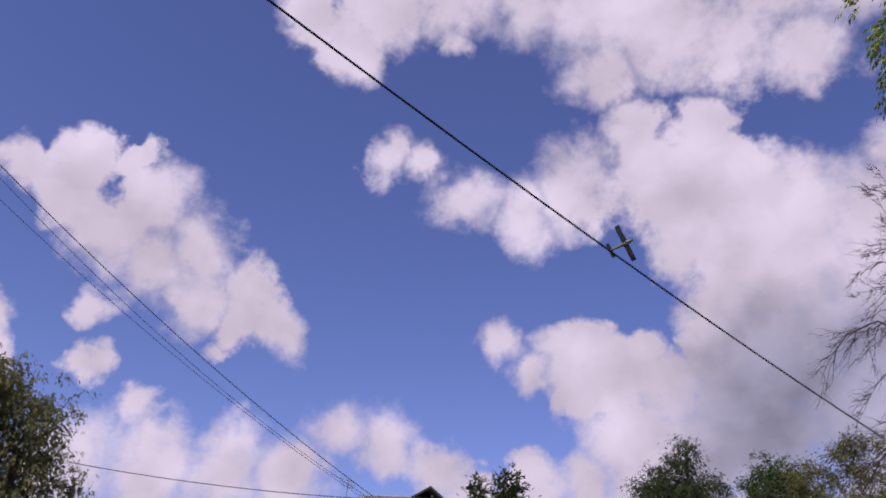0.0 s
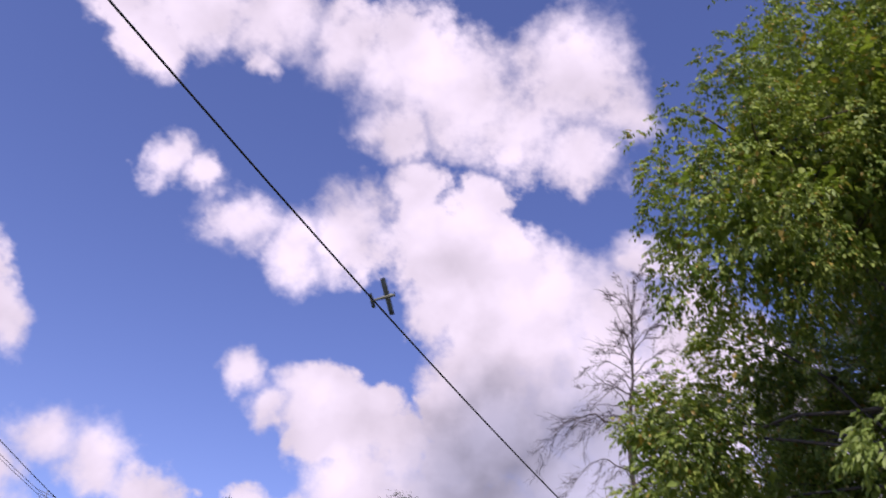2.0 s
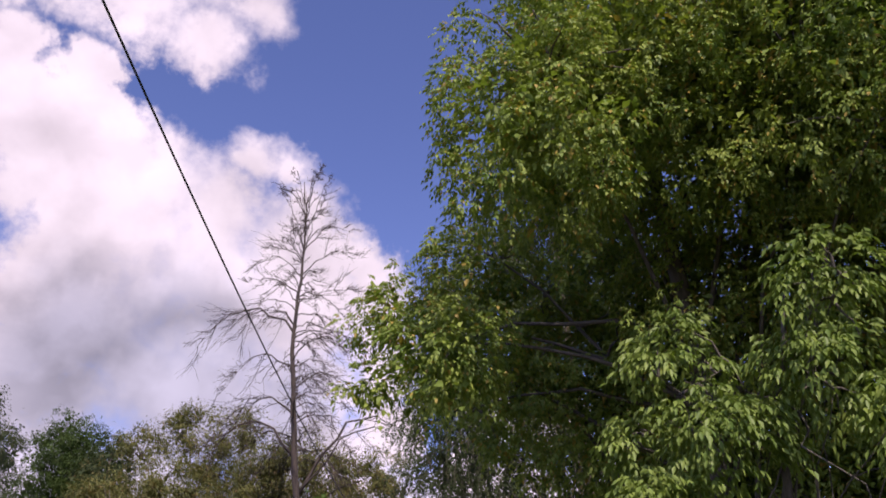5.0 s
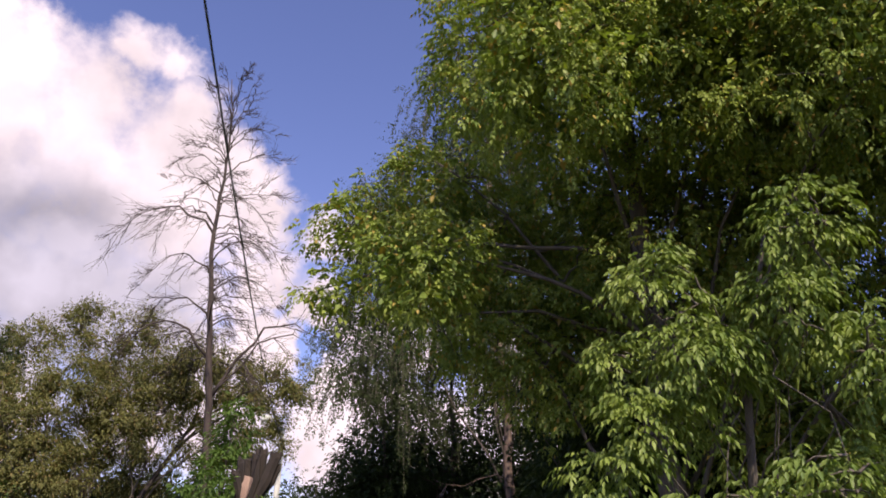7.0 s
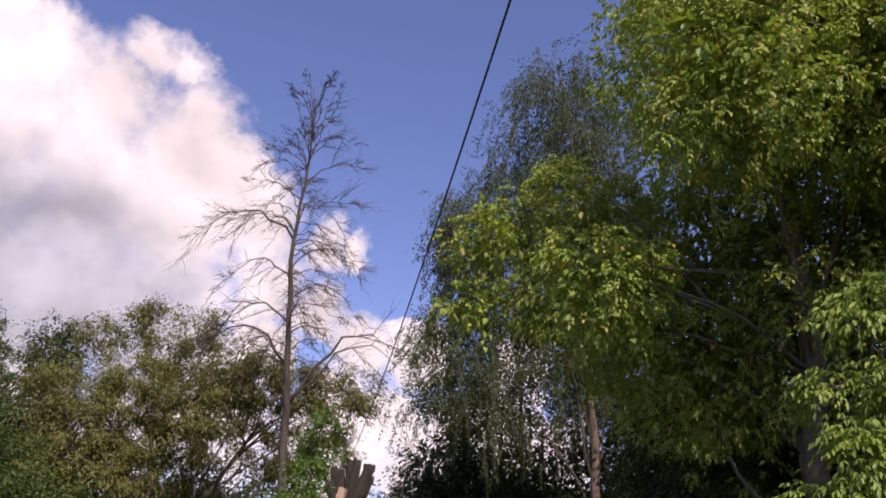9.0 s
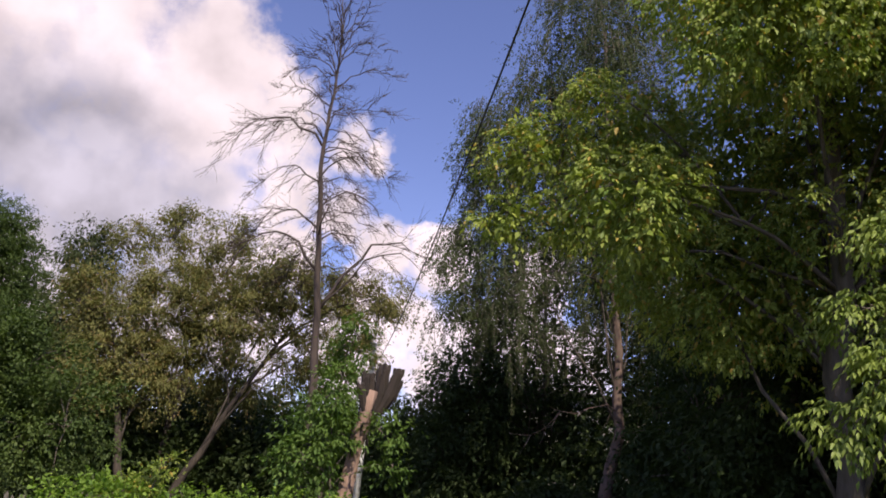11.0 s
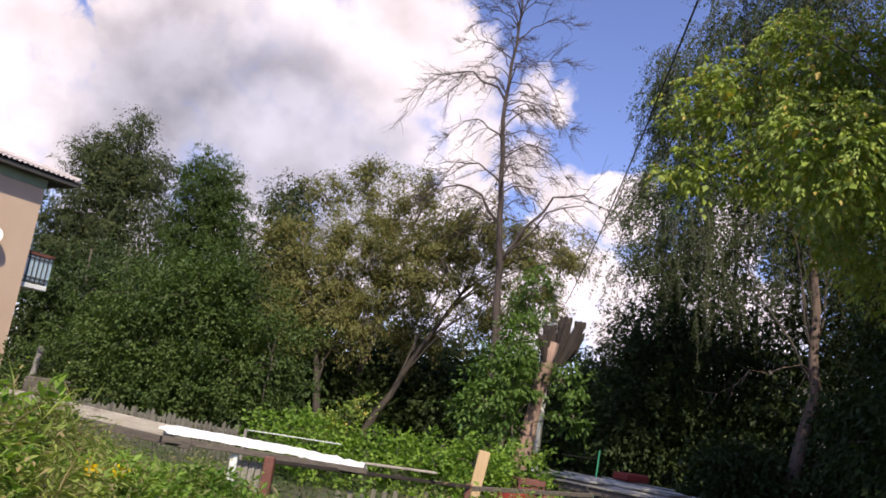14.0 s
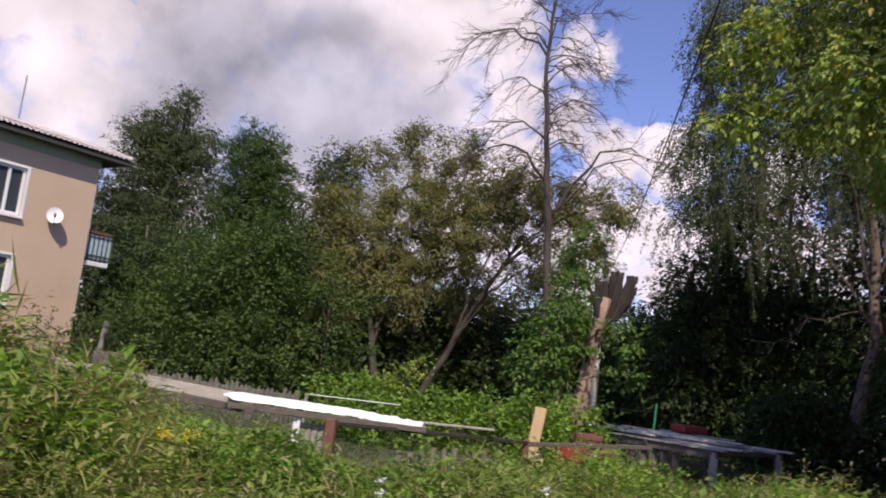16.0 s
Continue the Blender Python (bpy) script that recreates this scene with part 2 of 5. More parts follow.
NETTLE = foliage("nettle_leaves", (0.06, 0.13, 0.022), (0.26, 0.37, 0.06), (1.4, 1.7, 0.6), None, 0.0, 0.55, 0.6)
PALE = foliage("grey_green_weed", (0.14, 0.15, 0.06), (0.34, 0.33, 0.16), (1.3, 1.4, 0.8), (0.28, 0.22, 0.13), 0.1, 0.65, 0.8)
THISTLE = foliage("faded_seed_heads", (0.26, 0.17, 0.13), (0.46, 0.34, 0.29), (1.1, 1.0, 0.9), None, 0.0, 0.8)
STRAW = foliage("dry_stalks", (0.22, 0.17, 0.09), (0.42, 0.34, 0.20), (1.2, 1.1, 0.8), None, 0.0, 0.7)
PETAL_YELLOW = foliage("yellow_petals", (0.75, 0.48, 0.01), (0.85, 0.62, 0.02), (1.1, 1.0, 0.5))
PETAL_WHITE = foliage("white_petals", (0.72, 0.72, 0.70), (0.85, 0.85, 0.83), (1.0, 1.0, 1.0))
BARK = surface("grey_brown_bark", (0.055, 0.045, 0.038), (0.16, 0.13, 0.105), 9.0, 0.95, 0, 0.9, 30, (1, 1, 0.25), depth=0.03)
WILLOW_BARK = surface("dark_willow_bark", (0.025, 0.02, 0.017), (0.085, 0.066, 0.052), 8.0, 0.95, 0, 0.9, 28, (1, 1, 0.25), depth=0.03)
DEAD = surface("bare_grey_wood", (0.035, 0.025, 0.022), (0.10, 0.074, 0.064), 7.0, 0.9, 0, 0.7, 30, (1, 1, 0.2), depth=0.02)
STUMP = surface("stripped_stump_wood", (0.17, 0.10, 0.075), (0.42, 0.285, 0.225), 3.0, 0.9, 0, 0.9, 22, (1.5, 1.5, 0.2), (0.035, 0.028, 0.024), depth=0.03)
CHAR = surface("dark_broken_wood", (0.014, 0.011, 0.010), (0.048, 0.034, 0.028), 6.0, 0.95, 0, 0.9, 25, (1, 1, 0.3), depth=0.03)
# weathered table boards, colour raised in place of sun the maple blocks
PALEBOARD = surface("sun_lightened_weathered_boards", (0.30, 0.28, 0.26), (0.66, 0.62, 0.57), 3.0, 0.7, 0, 0.6, 30, (1, 4, 1), (0.16, 0.14, 0.12), 0.3)
BIRCH_BARK = surface("pale_peeling_bark", (0.075, 0.048, 0.038), (0.22, 0.15, 0.12), 3.0, 0.85, 0, 0.6, 20, (1, 1, 0.4), (0.05, 0.04, 0.035), depth=0.02)
# darker copy of the weathered grey boards, with the fence's shade in its colour
FENCEWOOD = surface("shade_toned_grey_pickets", (0.08, 0.07, 0.055), (0.21, 0.19, 0.155), 4.0, 0.9, 0, 0.6, 30, (8, 8, 1), (0.05, 0.06, 0.035), 0.2)
BEIGEBOARD = surface("bleached_planks", (0.30, 0.25, 0.21), (0.50, 0.44, 0.38), 3.0, 0.85, 0, 0.5, 30, (1, 6, 6), (0.15, 0.12, 0.10), 0.2)
SOIL = surface("soil_and_litter", (0.035, 0.032, 0.02), (0.10, 0.095, 0.05), 0.8, 0.95, 0, 0.8, 9.0, stain=(0.05, 0.085, 0.025), depth=0.05)
GREYWOOD = surface("weathered_grey_boards", (0.15, 0.13, 0.115), (0.36, 0.33, 0.30), 4.0, 0.9, 0, 0.6, 30, (8, 1, 8), (0.09, 0.08, 0.07), 0.18)
DARKWOOD = surface("dark_rotten_boards", (0.05, 0.04, 0.035), (0.13, 0.105, 0.09), 4.0, 0.9, 0, 0.5, 30, (1, 6, 6), None, 0.2)
BROWN = surface("red_brown_paint", (0.10, 0.035, 0.025), (0.19, 0.075, 0.055), 5.0, 0.6, 0, 0.3, 40, (1, 1, 1), (0.06, 0.035, 0.03))
RED = surface("faded_red_paint", (0.20, 0.02, 0.015), (0.34, 0.05, 0.035), 4.0, 0.55, 0, 0.3, 30, (1, 1, 1), (0.12, 0.03, 0.02))
FRESHWOOD = surface("new_plank", (0.42, 0.27, 0.14), (0.58, 0.41, 0.24), 3.0, 0.75, 0, 0.2, 30, (8, 8, 0.6))
WHITE = surface("white_sheeting", (0.66, 0.65, 0.66), (0.86, 0.86, 0.87), 3.0, 0.5, 0, 0.6, 14, (1, 1, 1), (0.50, 0.46, 0.46), depth=0.03)
WHITEPAINT = surface("white_paint", (0.66, 0.66, 0.64), (0.82, 0.82, 0.80), 5.0, 0.6, 0, 0.2, 30, (1, 1, 1), (0.45, 0.43, 0.40))
PLASTER = surface("tan_plaster", (0.50, 0.35, 0.25), (0.62, 0.46, 0.34), 0.55, 0.92, 0, 0.25, 60, (1, 1, 1), (0.36, 0.25, 0.18), depth=0.004)
FRIEZE = surface("green_plaster", (0.22, 0.28, 0.19), (0.31, 0.37, 0.27), 1.2, 0.92, 0, 0.25, 50, depth=0.004)
ASBESTOS = surface("corrugated_grey_sheet", (0.30, 0.26, 0.26), (0.50, 0.44, 0.44), 2.2, 0.9, 0, 0.3, 30, (1, 1, 1), (0.20, 0.17, 0.16), 0.10)
EAVE = plain("dark_eave_boards", (0.06, 0.055, 0.05), 0.85)
TRIM = plain("white_window_frame", (0.80, 0.80, 0.81), 0.35, 0, 0.04)
STEEL = plain("dull_metal", (0.32, 0.32, 0.33), 0.45, 0.8)
RUBBER = plain("black_cable", (0.022, 0.022, 0.026), 0.6)
POLE = surface("whitewashed_pole", (0.60, 0.59, 0.56), (0.80, 0.79, 0.76), 5.0, 0.85, 0, 0.3, 30, (1, 1, 0.4))
BALCONY_BLUE = plain("pale_blue_panel", (0.40, 0.52, 0.58), 0.6)
GREENPAINT = plain("green_stake", (0.03, 0.22, 0.13), 0.55)
DISH = plain("white_dish", (0.78, 0.78, 0.78), 0.4, 0, 0.04)
CURTAIN = plain("room_behind_curtain", (0.35, 0.35, 0.36), 0.9)
PLANE_GREEN = surface("dark_green_aircraft_paint", (0.035, 0.045, 0.04), (0.06, 0.075, 0.065), 0.4, 0.5)
PLANE_LIGHT = plain("grey_yellow_aircraft_paint", (0.16, 0.16, 0.11), 0.5)
CONCRETE = surface("grey_concrete", (0.27, 0.25, 0.24), (0.40, 0.38, 0.36), 1.5, 0.9, 0, 0.3, 30)
GLASS, gn = material("window_glass")
gn.add("ShaderNodeOutputMaterial", ("Surface", gn.add("ShaderNodeBsdfPrincipled", ("Base Color", (0.05, 0.06, 0.07, 1)), ("Roughness", 0.04),
       ("IOR", 1.5)).outputs[0]))


# ---- mesh building ----
class Shape:
    """Collects vertices and faces for one mesh."""

    def __init__(self):
        self.v, self.f = [], []

    def box(self, lo, hi, m=None, bevel=0.0):
        bm = bmesh.new()
        bmesh.ops.create_cube(bm, size=1)
        for vert in bm.verts:
            vert.co = Vector([lo[i] + (vert.co[i] + 0.5) * (hi[i] - lo[i]) for i in range(3)])
        if bevel:
            bmesh.ops.bevel(bm, geom=bm.edges[:], offset=bevel, segments=1, affect="EDGES")
        self.take(bm, m)
        return self

    def take(self, bm, m=None):
        k = len(self.v)
        bm.verts.index_update()
        self.v += [tuple((m @ a.co) if m else a.co) for a in bm.verts]
        self.f += [tuple(k + a.index for a in face.verts) for face in bm.faces]
        bm.free()

    def tube(self, points, radii, sides=6, cap=True):
        k, n = len(self.v), len(points)
        pts = [Vector(p) for p in points]
        side = None
        for i, p in enumerate(pts):
            d = (pts[min(i + 1, n - 1)] - pts[max(i - 1, 0)])
            d = d.normalized() if d.length > 1e-9 else Vector((0, 0, 1))
            if side is None:
                side = d.cross(Vector((0.3, 0.9, 0.2))).normalized()
            side = (side - d * side.dot(d)).normalized()
            up = d.cross(side)
            r = radii[i] if hasattr(radii, "__len__") else radii
            for j in range(sides):
                a = 2 * math.pi * j / sides
                self.v.append(tuple(p + (side * math.cos(a) + up * math.sin(a)) * r))
        for i in range(n - 1):
            for j in range(sides):
                a, b = k + i * sides + j, k + i * sides + (j + 1) % sides
                self.f.append((a, b, b + sides, a + sides))
        if cap:
            self.f.append(tuple(k + j for j in range(sides))[::-1])
            self.f.append(tuple(k + (n - 1) * sides + j for j in range(sides)))
        return self

    def mesh(self, name, mat, smooth=False):
        me = bpy.data.meshes.new(name)
        me.from_pydata(self.v, [], self.f)
        me.materials.append(mat)
        if smooth:
            me.polygons.foreach_set("use_smooth", [True] * len(me.polygons))
        me.update()
        return me


def thing(name, label, category, where=(0, 0, 0), turn=0.0, group="", kind=""):
    ob = new(name)
    ob.empty_display_size = 0.2
    ob.matrix_world = pose(*where, 0, 0, turn)
    return tagged(ob, label, category, group, kind)


def part(name, shape, mat, parent, label="", smooth=False):
    me = shape if hasattr(shape, "polygons") else shape.mesh(name, mat, smooth)
    ob = new(name, me)
    ob.parent = parent
    if label:
        ob["label"] = label
    return ob


def single(name, shape, mat, label, category, where=(0, 0, 0), turn=0.0, group="", kind="", smooth=False):
    ob = new(name, shape.mesh(name, mat, smooth))
    ob.matrix_world = pose(*where, 0, 0, turn)
    return tagged(ob, label, category, group, kind)


def leaf_mesh(name, mat, base, axis, width_dir, length, width):
    """Many folded leaves in one mesh, from arrays: base points, long axes, cross directions, lengths and widths."""
    n = len(base)
    axis = axis / np.linalg.norm(axis, axis=1, keepdims=True)
    side = width_dir - axis * (width_dir * axis).sum(1, keepdims=True)
    side /= np.linalg.norm(side, axis=1, keepdims=True) + 1e-9
    up = np.cross(side, axis)
    L, W = length[:, None], width[:, None]
    v = np.empty((n, 4, 3))
    v[:, 0] = base
    v[:, 1] = base + axis * L * 0.42 + side * W * 0.5 + up * W * 0.16
    v[:, 2] = base + axis * L - up * L * 0.10
    v[:, 3] = base + axis * L * 0.42 - side * W * 0.5 + up * W * 0.16
    k = np.arange(n)[:, None] * 4
    tri = np.concatenate([k + [[0, 1, 2]], k + [[0, 2, 3]]], axis=1).reshape(-1)
    me = bpy.data.meshes.new(name)
    me.vertices.add(n * 4)
    me.vertices.foreach_set("co", v.reshape(-1))
    me.loops.add(len(tri))
    me.loops.foreach_set("vertex_index", tri)
    me.polygons.add(n * 2)
    me.polygons.foreach_set("loop_start", np.arange(0, len(tri), 3))
    me.materials.append(mat)
    me.update(calc_edges=True)
    return me


def unit(rng, n):
    d = rng.normal(size=(n, 3))
    return d / np.linalg.norm(d, axis=1, keepdims=True)


def in_lobes(rng, lobes, n, shell=0.55):
    """Points in a set of ellipsoids (centre, radii), most of them near the outside."""
    vol = np.array([l[3] * l[4] * l[5] for l in lobes]) ** 0.75
    which = rng.choice(len(lobes), n, p=vol / vol.sum())
    lob = np.array(lobes)[which]
    d = unit(rng, n)
    r = shell + (1 - shell) * rng.random(n) ** 0.7
    r = np.where(rng.random(n) < 0.25, rng.random(n) ** 0.5, r)
    bump = 1 + 0.22 * np.sin(d[:, 0] * 7 + lob[:, 0]) * np.sin(d[:, 2] * 6 + lob[:, 1] * 3) + 0.12 * rng.normal(size=n)
    return lob[:, :3] + d * lob[:, 3:] * (r * np.clip(bump, 0.6, 1.28))[:, None], d


def gather(rng, p, size, cut):
    """Which points lie in the leafy masses of a crown rather than in the hollows between them."""
    q = p * (2 * math.pi / size)
    v = np.sin(q[:, 0] + 1.3 * np.sin(q[:, 2] * 0.6)) + np.sin(q[:, 1] * 0.9 + 0.8 * q[:, 2] * 0.5) + np.sin(q[:, 2] * 1.15 + 1.1 * np.sin(q[:, 0] * 0.7))
    return v + rng.normal(size=len(p)) * 0.22 > cut


def clumps(rng, centres, out, per, spread, length, width, droop, flat=0.6):
    """Sprays of leaves: from each centre five stalks arch outwards and hang, set with leaves."""
    m = len(centres)
    n = m * per
    c, o = np.repeat(centres, per, axis=0), np.repeat(out, per, axis=0)
    stalk = unit(rng, m * 5).reshape(m, 5, 3) * [1, 1, flat] + out[:, None, :] * 0.55
    d = stalk[np.repeat(np.arange(m), per), rng.integers(0, 5, n)]
    s = rng.random(n)[:, None]
    reach = spread * 2.1 * np.repeat(rng.uniform(0.6, 1.3, m), per)[:, None]
    p = c + d * s * reach + rng.normal(size=(n, 3)) * spread * 0.16
    p[:, 2] -= (s[:, 0] ** 2) * reach[:, 0] * 0.55 * max(droop, 0)
    axis = d * 0.7 + rng.normal(size=(n, 3)) * 0.35
    axis[:, 2] -= droop
    wd = np.cross(axis, np.array([0, 0, 1.0])) + rng.normal(size=(n, 3)) * 0.35
    size = rng.uniform(0.6, 1.3, n)
    return p, axis, wd, length * size, width * size


def compound(rng, centres, out, per, spread, length, width, droop, flat=0.6):
    """Tufts of compound leaves: arching leaf stalks, each with two pairs of leaflets and one at the tip."""
    m, k = len(centres), max(1, per // 5)
    n = m * k
    c, o = np.repeat(centres, k, axis=0), np.repeat(out, k, axis=0)
    d = unit(rng, n) * [1, 1, flat] + o * 0.6 + [0, 0, 0.18]
    d /= np.linalg.norm(d, axis=1, keepdims=True)
    side = np.cross(d, [0, 0, 1.0]) + rng.normal(size=(n, 3)) * 0.12
    side /= np.linalg.norm(side, axis=1, keepdims=True) + 1e-9
    reach = spread * 2.0 * rng.uniform(0.7, 1.3, n)
    root = c + d * (spread * rng.uniform(0.0, 0.9, n))[:, None] + rng.normal(size=(n, 3)) * spread * 0.25
    base, axis, wide, size = [], [], [], []
    for s, turn in ((0.5, 1), (0.5, -1), (0.78, 1), (0.78, -1), (1.0, 0)):
        p = root + d * (reach * s)[:, None]
        p[:, 2] -= reach * s * s * 0.45
        tangent = d - np.array([0, 0, 0.9 * s])
        a = tangent * (0.55 if turn else 1.0) + side * turn * 0.62 + rng.normal(size=(n, 3)) * 0.14
        a[:, 2] -= droop * 0.55
        base.append(p)
        axis.append(a)
        wide.append(np.cross(a, np.cross(side, d)) + rng.normal(size=(n, 3)) * 0.16)
        size.append(rng.uniform(0.75, 1.2, n) * (1.12 if turn == 0 else 1.0))
    base, axis, wide, size = (np.concatenate(q) for q in (base, axis, wide, size))
    return base, axis, wide, length * size, width * size


def bend(rng, a, b, n, sag=0.0, jitter=0.0):
    """A polyline from a to b that arches by sag and wanders by jitter."""
    a, b = np.array(a, float), np.array(b, float)
    s = np.linspace(0, 1, n)[:, None]
    p = a + (b - a) * s
    p[:, 2] += (4 * s * (1 - s))[:, 0] * sag
    p[1:-1] += rng.normal(size=(n - 2, 3)) * jitter
    return p


def leafy_tree(name, label, category, base, trunk, r0, lobes, count, per, spread, leaf, width, droop, mat, bark, seed,
               limbs=8, twigs=60, group="", flat=0.6, shell=0.55, low=0.35, hanging=0, core=0, mass=0.0, cut=-0.15, thick=0.30, inner_size=1.35, sprays=clumps, tuft=0.0):
    """A tree: trunk along the given points, limbs to the lobes, twigs, and a crown of leaf sprays."""
    rng = np.random.default_rng(seed)
    tree = thing(name, label, category, base, 0, group)
    b = np.array(base, float)
    line = np.array([np.array(p, float) - b for p in trunk])
    fine = np.array([[np.interp(s, np.linspace(0, 1, len(line)), line[:, k]) for k in range(3)] for s in np.linspace(0, 1, 10)])
    fine[1:-1] += rng.normal(size=(8, 3)) * r0 * 0.25
    part("trunk", Shape().tube(fine, np.linspace(r0 * 1.15, r0 * 0.3, 10), 9), bark, tree, smooth=True)
    local = [(l[0] - b[0], l[1] - b[1], l[2] - b[2], *l[3:]) for l in lobes]
    centres, out = in_lobes(rng, local, count, shell)
    keep = centres[:, 2] + b[2] > 0.12
    if mass:
        keep &= gather(rng, centres, mass, cut)
    if tuft:
        keep &= gather(rng, centres + 3.1, tuft, -0.35)
    centres, out = centres[keep], out[keep]
    wood, nodes = Shape(), []
    for i in range(limbs):
        l = local[i % len(local)]
        tip = np.array(l[:3]) + unit(rng, 1)[0] * np.array(l[3:]) * 0.6
        start = fine[int(np.clip(rng.uniform(low, 0.95) * 9, 1, 9))]
        p = bend(rng, start, tip, 7, 0.10 * np.linalg.norm(tip - start), 0.06)
        part("limb", Shape().tube(p, np.linspace(r0 * thick, r0 * 0.05, 7), 6), BARK, tree, smooth=True)
        nodes += [q for q in p[2:]]
    nodes = np.array(nodes)
    for i in rng.choice(len(centres), min(twigs, len(centres)), replace=False):
        c = centres[i]
        near = nodes[np.argmin(np.linalg.norm(nodes - c, axis=1))]
        d = np.linalg.norm(c - near)
        wood.tube(bend(rng, near, c, 5, 0.08 * d, 0.03 * d), np.linspace(0.028, 0.006, 5) * (0.6 + r0), 4, False)
    if twigs:
        tagged(part("twig_spray", wood, BARK, tree), kind="stuff")
    arrays = sprays(rng, centres, out, per, spread, leaf, width, droop, flat)
    part("crown", leaf_mesh("crown", mat, *arrays), mat, tree)
    if core:
        inner = [(l[0], l[1], l[2], l[3] * 0.74, l[4] * 0.74, l[5] * 0.74) for l in local]
        c, o = in_lobes(rng, inner, core, 0.15)
        c, o = c[c[:, 2] + b[2] > 0.15], o[c[:, 2] + b[2] > 0.15]
        arrays = clumps(rng, c, o, 12, spread * 1.6, leaf * inner_size, width * inner_size * 1.15, droop * 0.6, flat)
        tagged(part("inner_crown", leaf_mesh("inner_crown", mat, *arrays), mat, tree), kind="stuff")
    if hanging:
        streamers(rng, tree, local, hanging, leaf, width, mat, bark)
    return tree


def streamers(rng, tree, lobes, count, leaf, width, mat, bark):
    """Hanging twigs strung with small leaves, as on a weeping birch."""
    heads, out = in_lobes(rng, lobes, count // 6 + 1, 0.75)
    which = np.repeat(np.arange(len(heads)), 6)[:count]
    tops, out = heads[which] + rng.normal(size=(count, 3)) * [0.16, 0.16, 0.25], out[which]
    wood, base, axis = Shape(), [], []
    for p, o in zip(tops, out):
        n = rng.uniform(0.4, 1.4)
        sway = np.array([o[0] * 0.35, o[1] * 0.35, 0]) + rng.normal(size=3) * [0.15, 0.15, 0]
        line = np.array([p + sway * s ** 0.5 + np.array([0, 0, -n * s]) for s in np.linspace(0, 1, 5)])
        wood.tube(line, np.linspace(0.007, 0.003, 5), 3, False)
        m = int(n * 58)
        s = rng.random(m)
        q = p + sway * s[:, None] ** 0.5 + np.stack([0 * s, 0 * s, -n * s], 1) + rng.normal(size=(m, 3)) * 0.04
        base.append(q)
        a = rng.normal(size=(m, 3)) * 0.6
        a[:, 2] -= 1.1
        axis.append(a)
    base, axis = np.concatenate(base), np.concatenate(axis)
    n = len(base)
    tagged(part("hanging_twig_spray", wood, BARK, tree), kind="stuff")
    tagged(part("hanging_leaves", leaf_mesh("hanging_leaves", mat, base, axis, rng.normal(size=(n, 3)), leaf * rng.uniform(0.7, 1.2, n),
                                     width * rng.uniform(0.7, 1.2, n)), mat, tree), kind="stuff")


# ---- ground ----
def ground_height(x, y):
    """Flat plots with a low bank where the weeds stand and gentle bumps."""
    bank = 0.42 * math.exp(-((x + 5.5) / 3.0) ** 2 - ((y - 7.0) / 3.5) ** 2)
    return bank + 0.05 * noise.noise((x * 0.5, y * 0.5, 0.0)) * min(1.0, 30 / (abs(x) + abs(y) + 1))


def ground():
    xs = [-2000, -400, -120, -60, -35, -25] + [-20 + i for i in range(41)] + [25, 35, 60, 120, 400, 2000]
    ys = [-2000, -400, -120, -50, -25] + [-15 + i for i in range(51)] + [45, 60, 90, 140, 400, 2000]
    s = Shape()
    s.v = [(x, y, ground_height(x, y) if abs(x) < 60 and abs(y) < 90 else 0.0) for y in ys for x in xs]
    n = len(xs)
    s.f = [(j * n + i, j * n + i + 1, (j + 1) * n + i + 1, (j + 1) * n + i) for j in range(len(ys) - 1) for i in range(n - 1)]
    single("ground", s, SOIL, "overgrown earth with leaf litter and low grass", "ground", kind="structure", smooth=True)


ground()

# ---- the house ----
HX, HY0, HY1, EZ = -13.44, 17.73, 23.93, 6.80       # the wall that faces the plots, its two ends, the eave
BACK = -31.0                                      # the far end of the house
HOUSE = pose(HX, HY1, 0, 0, 0, -28)               # its corner, turned a little


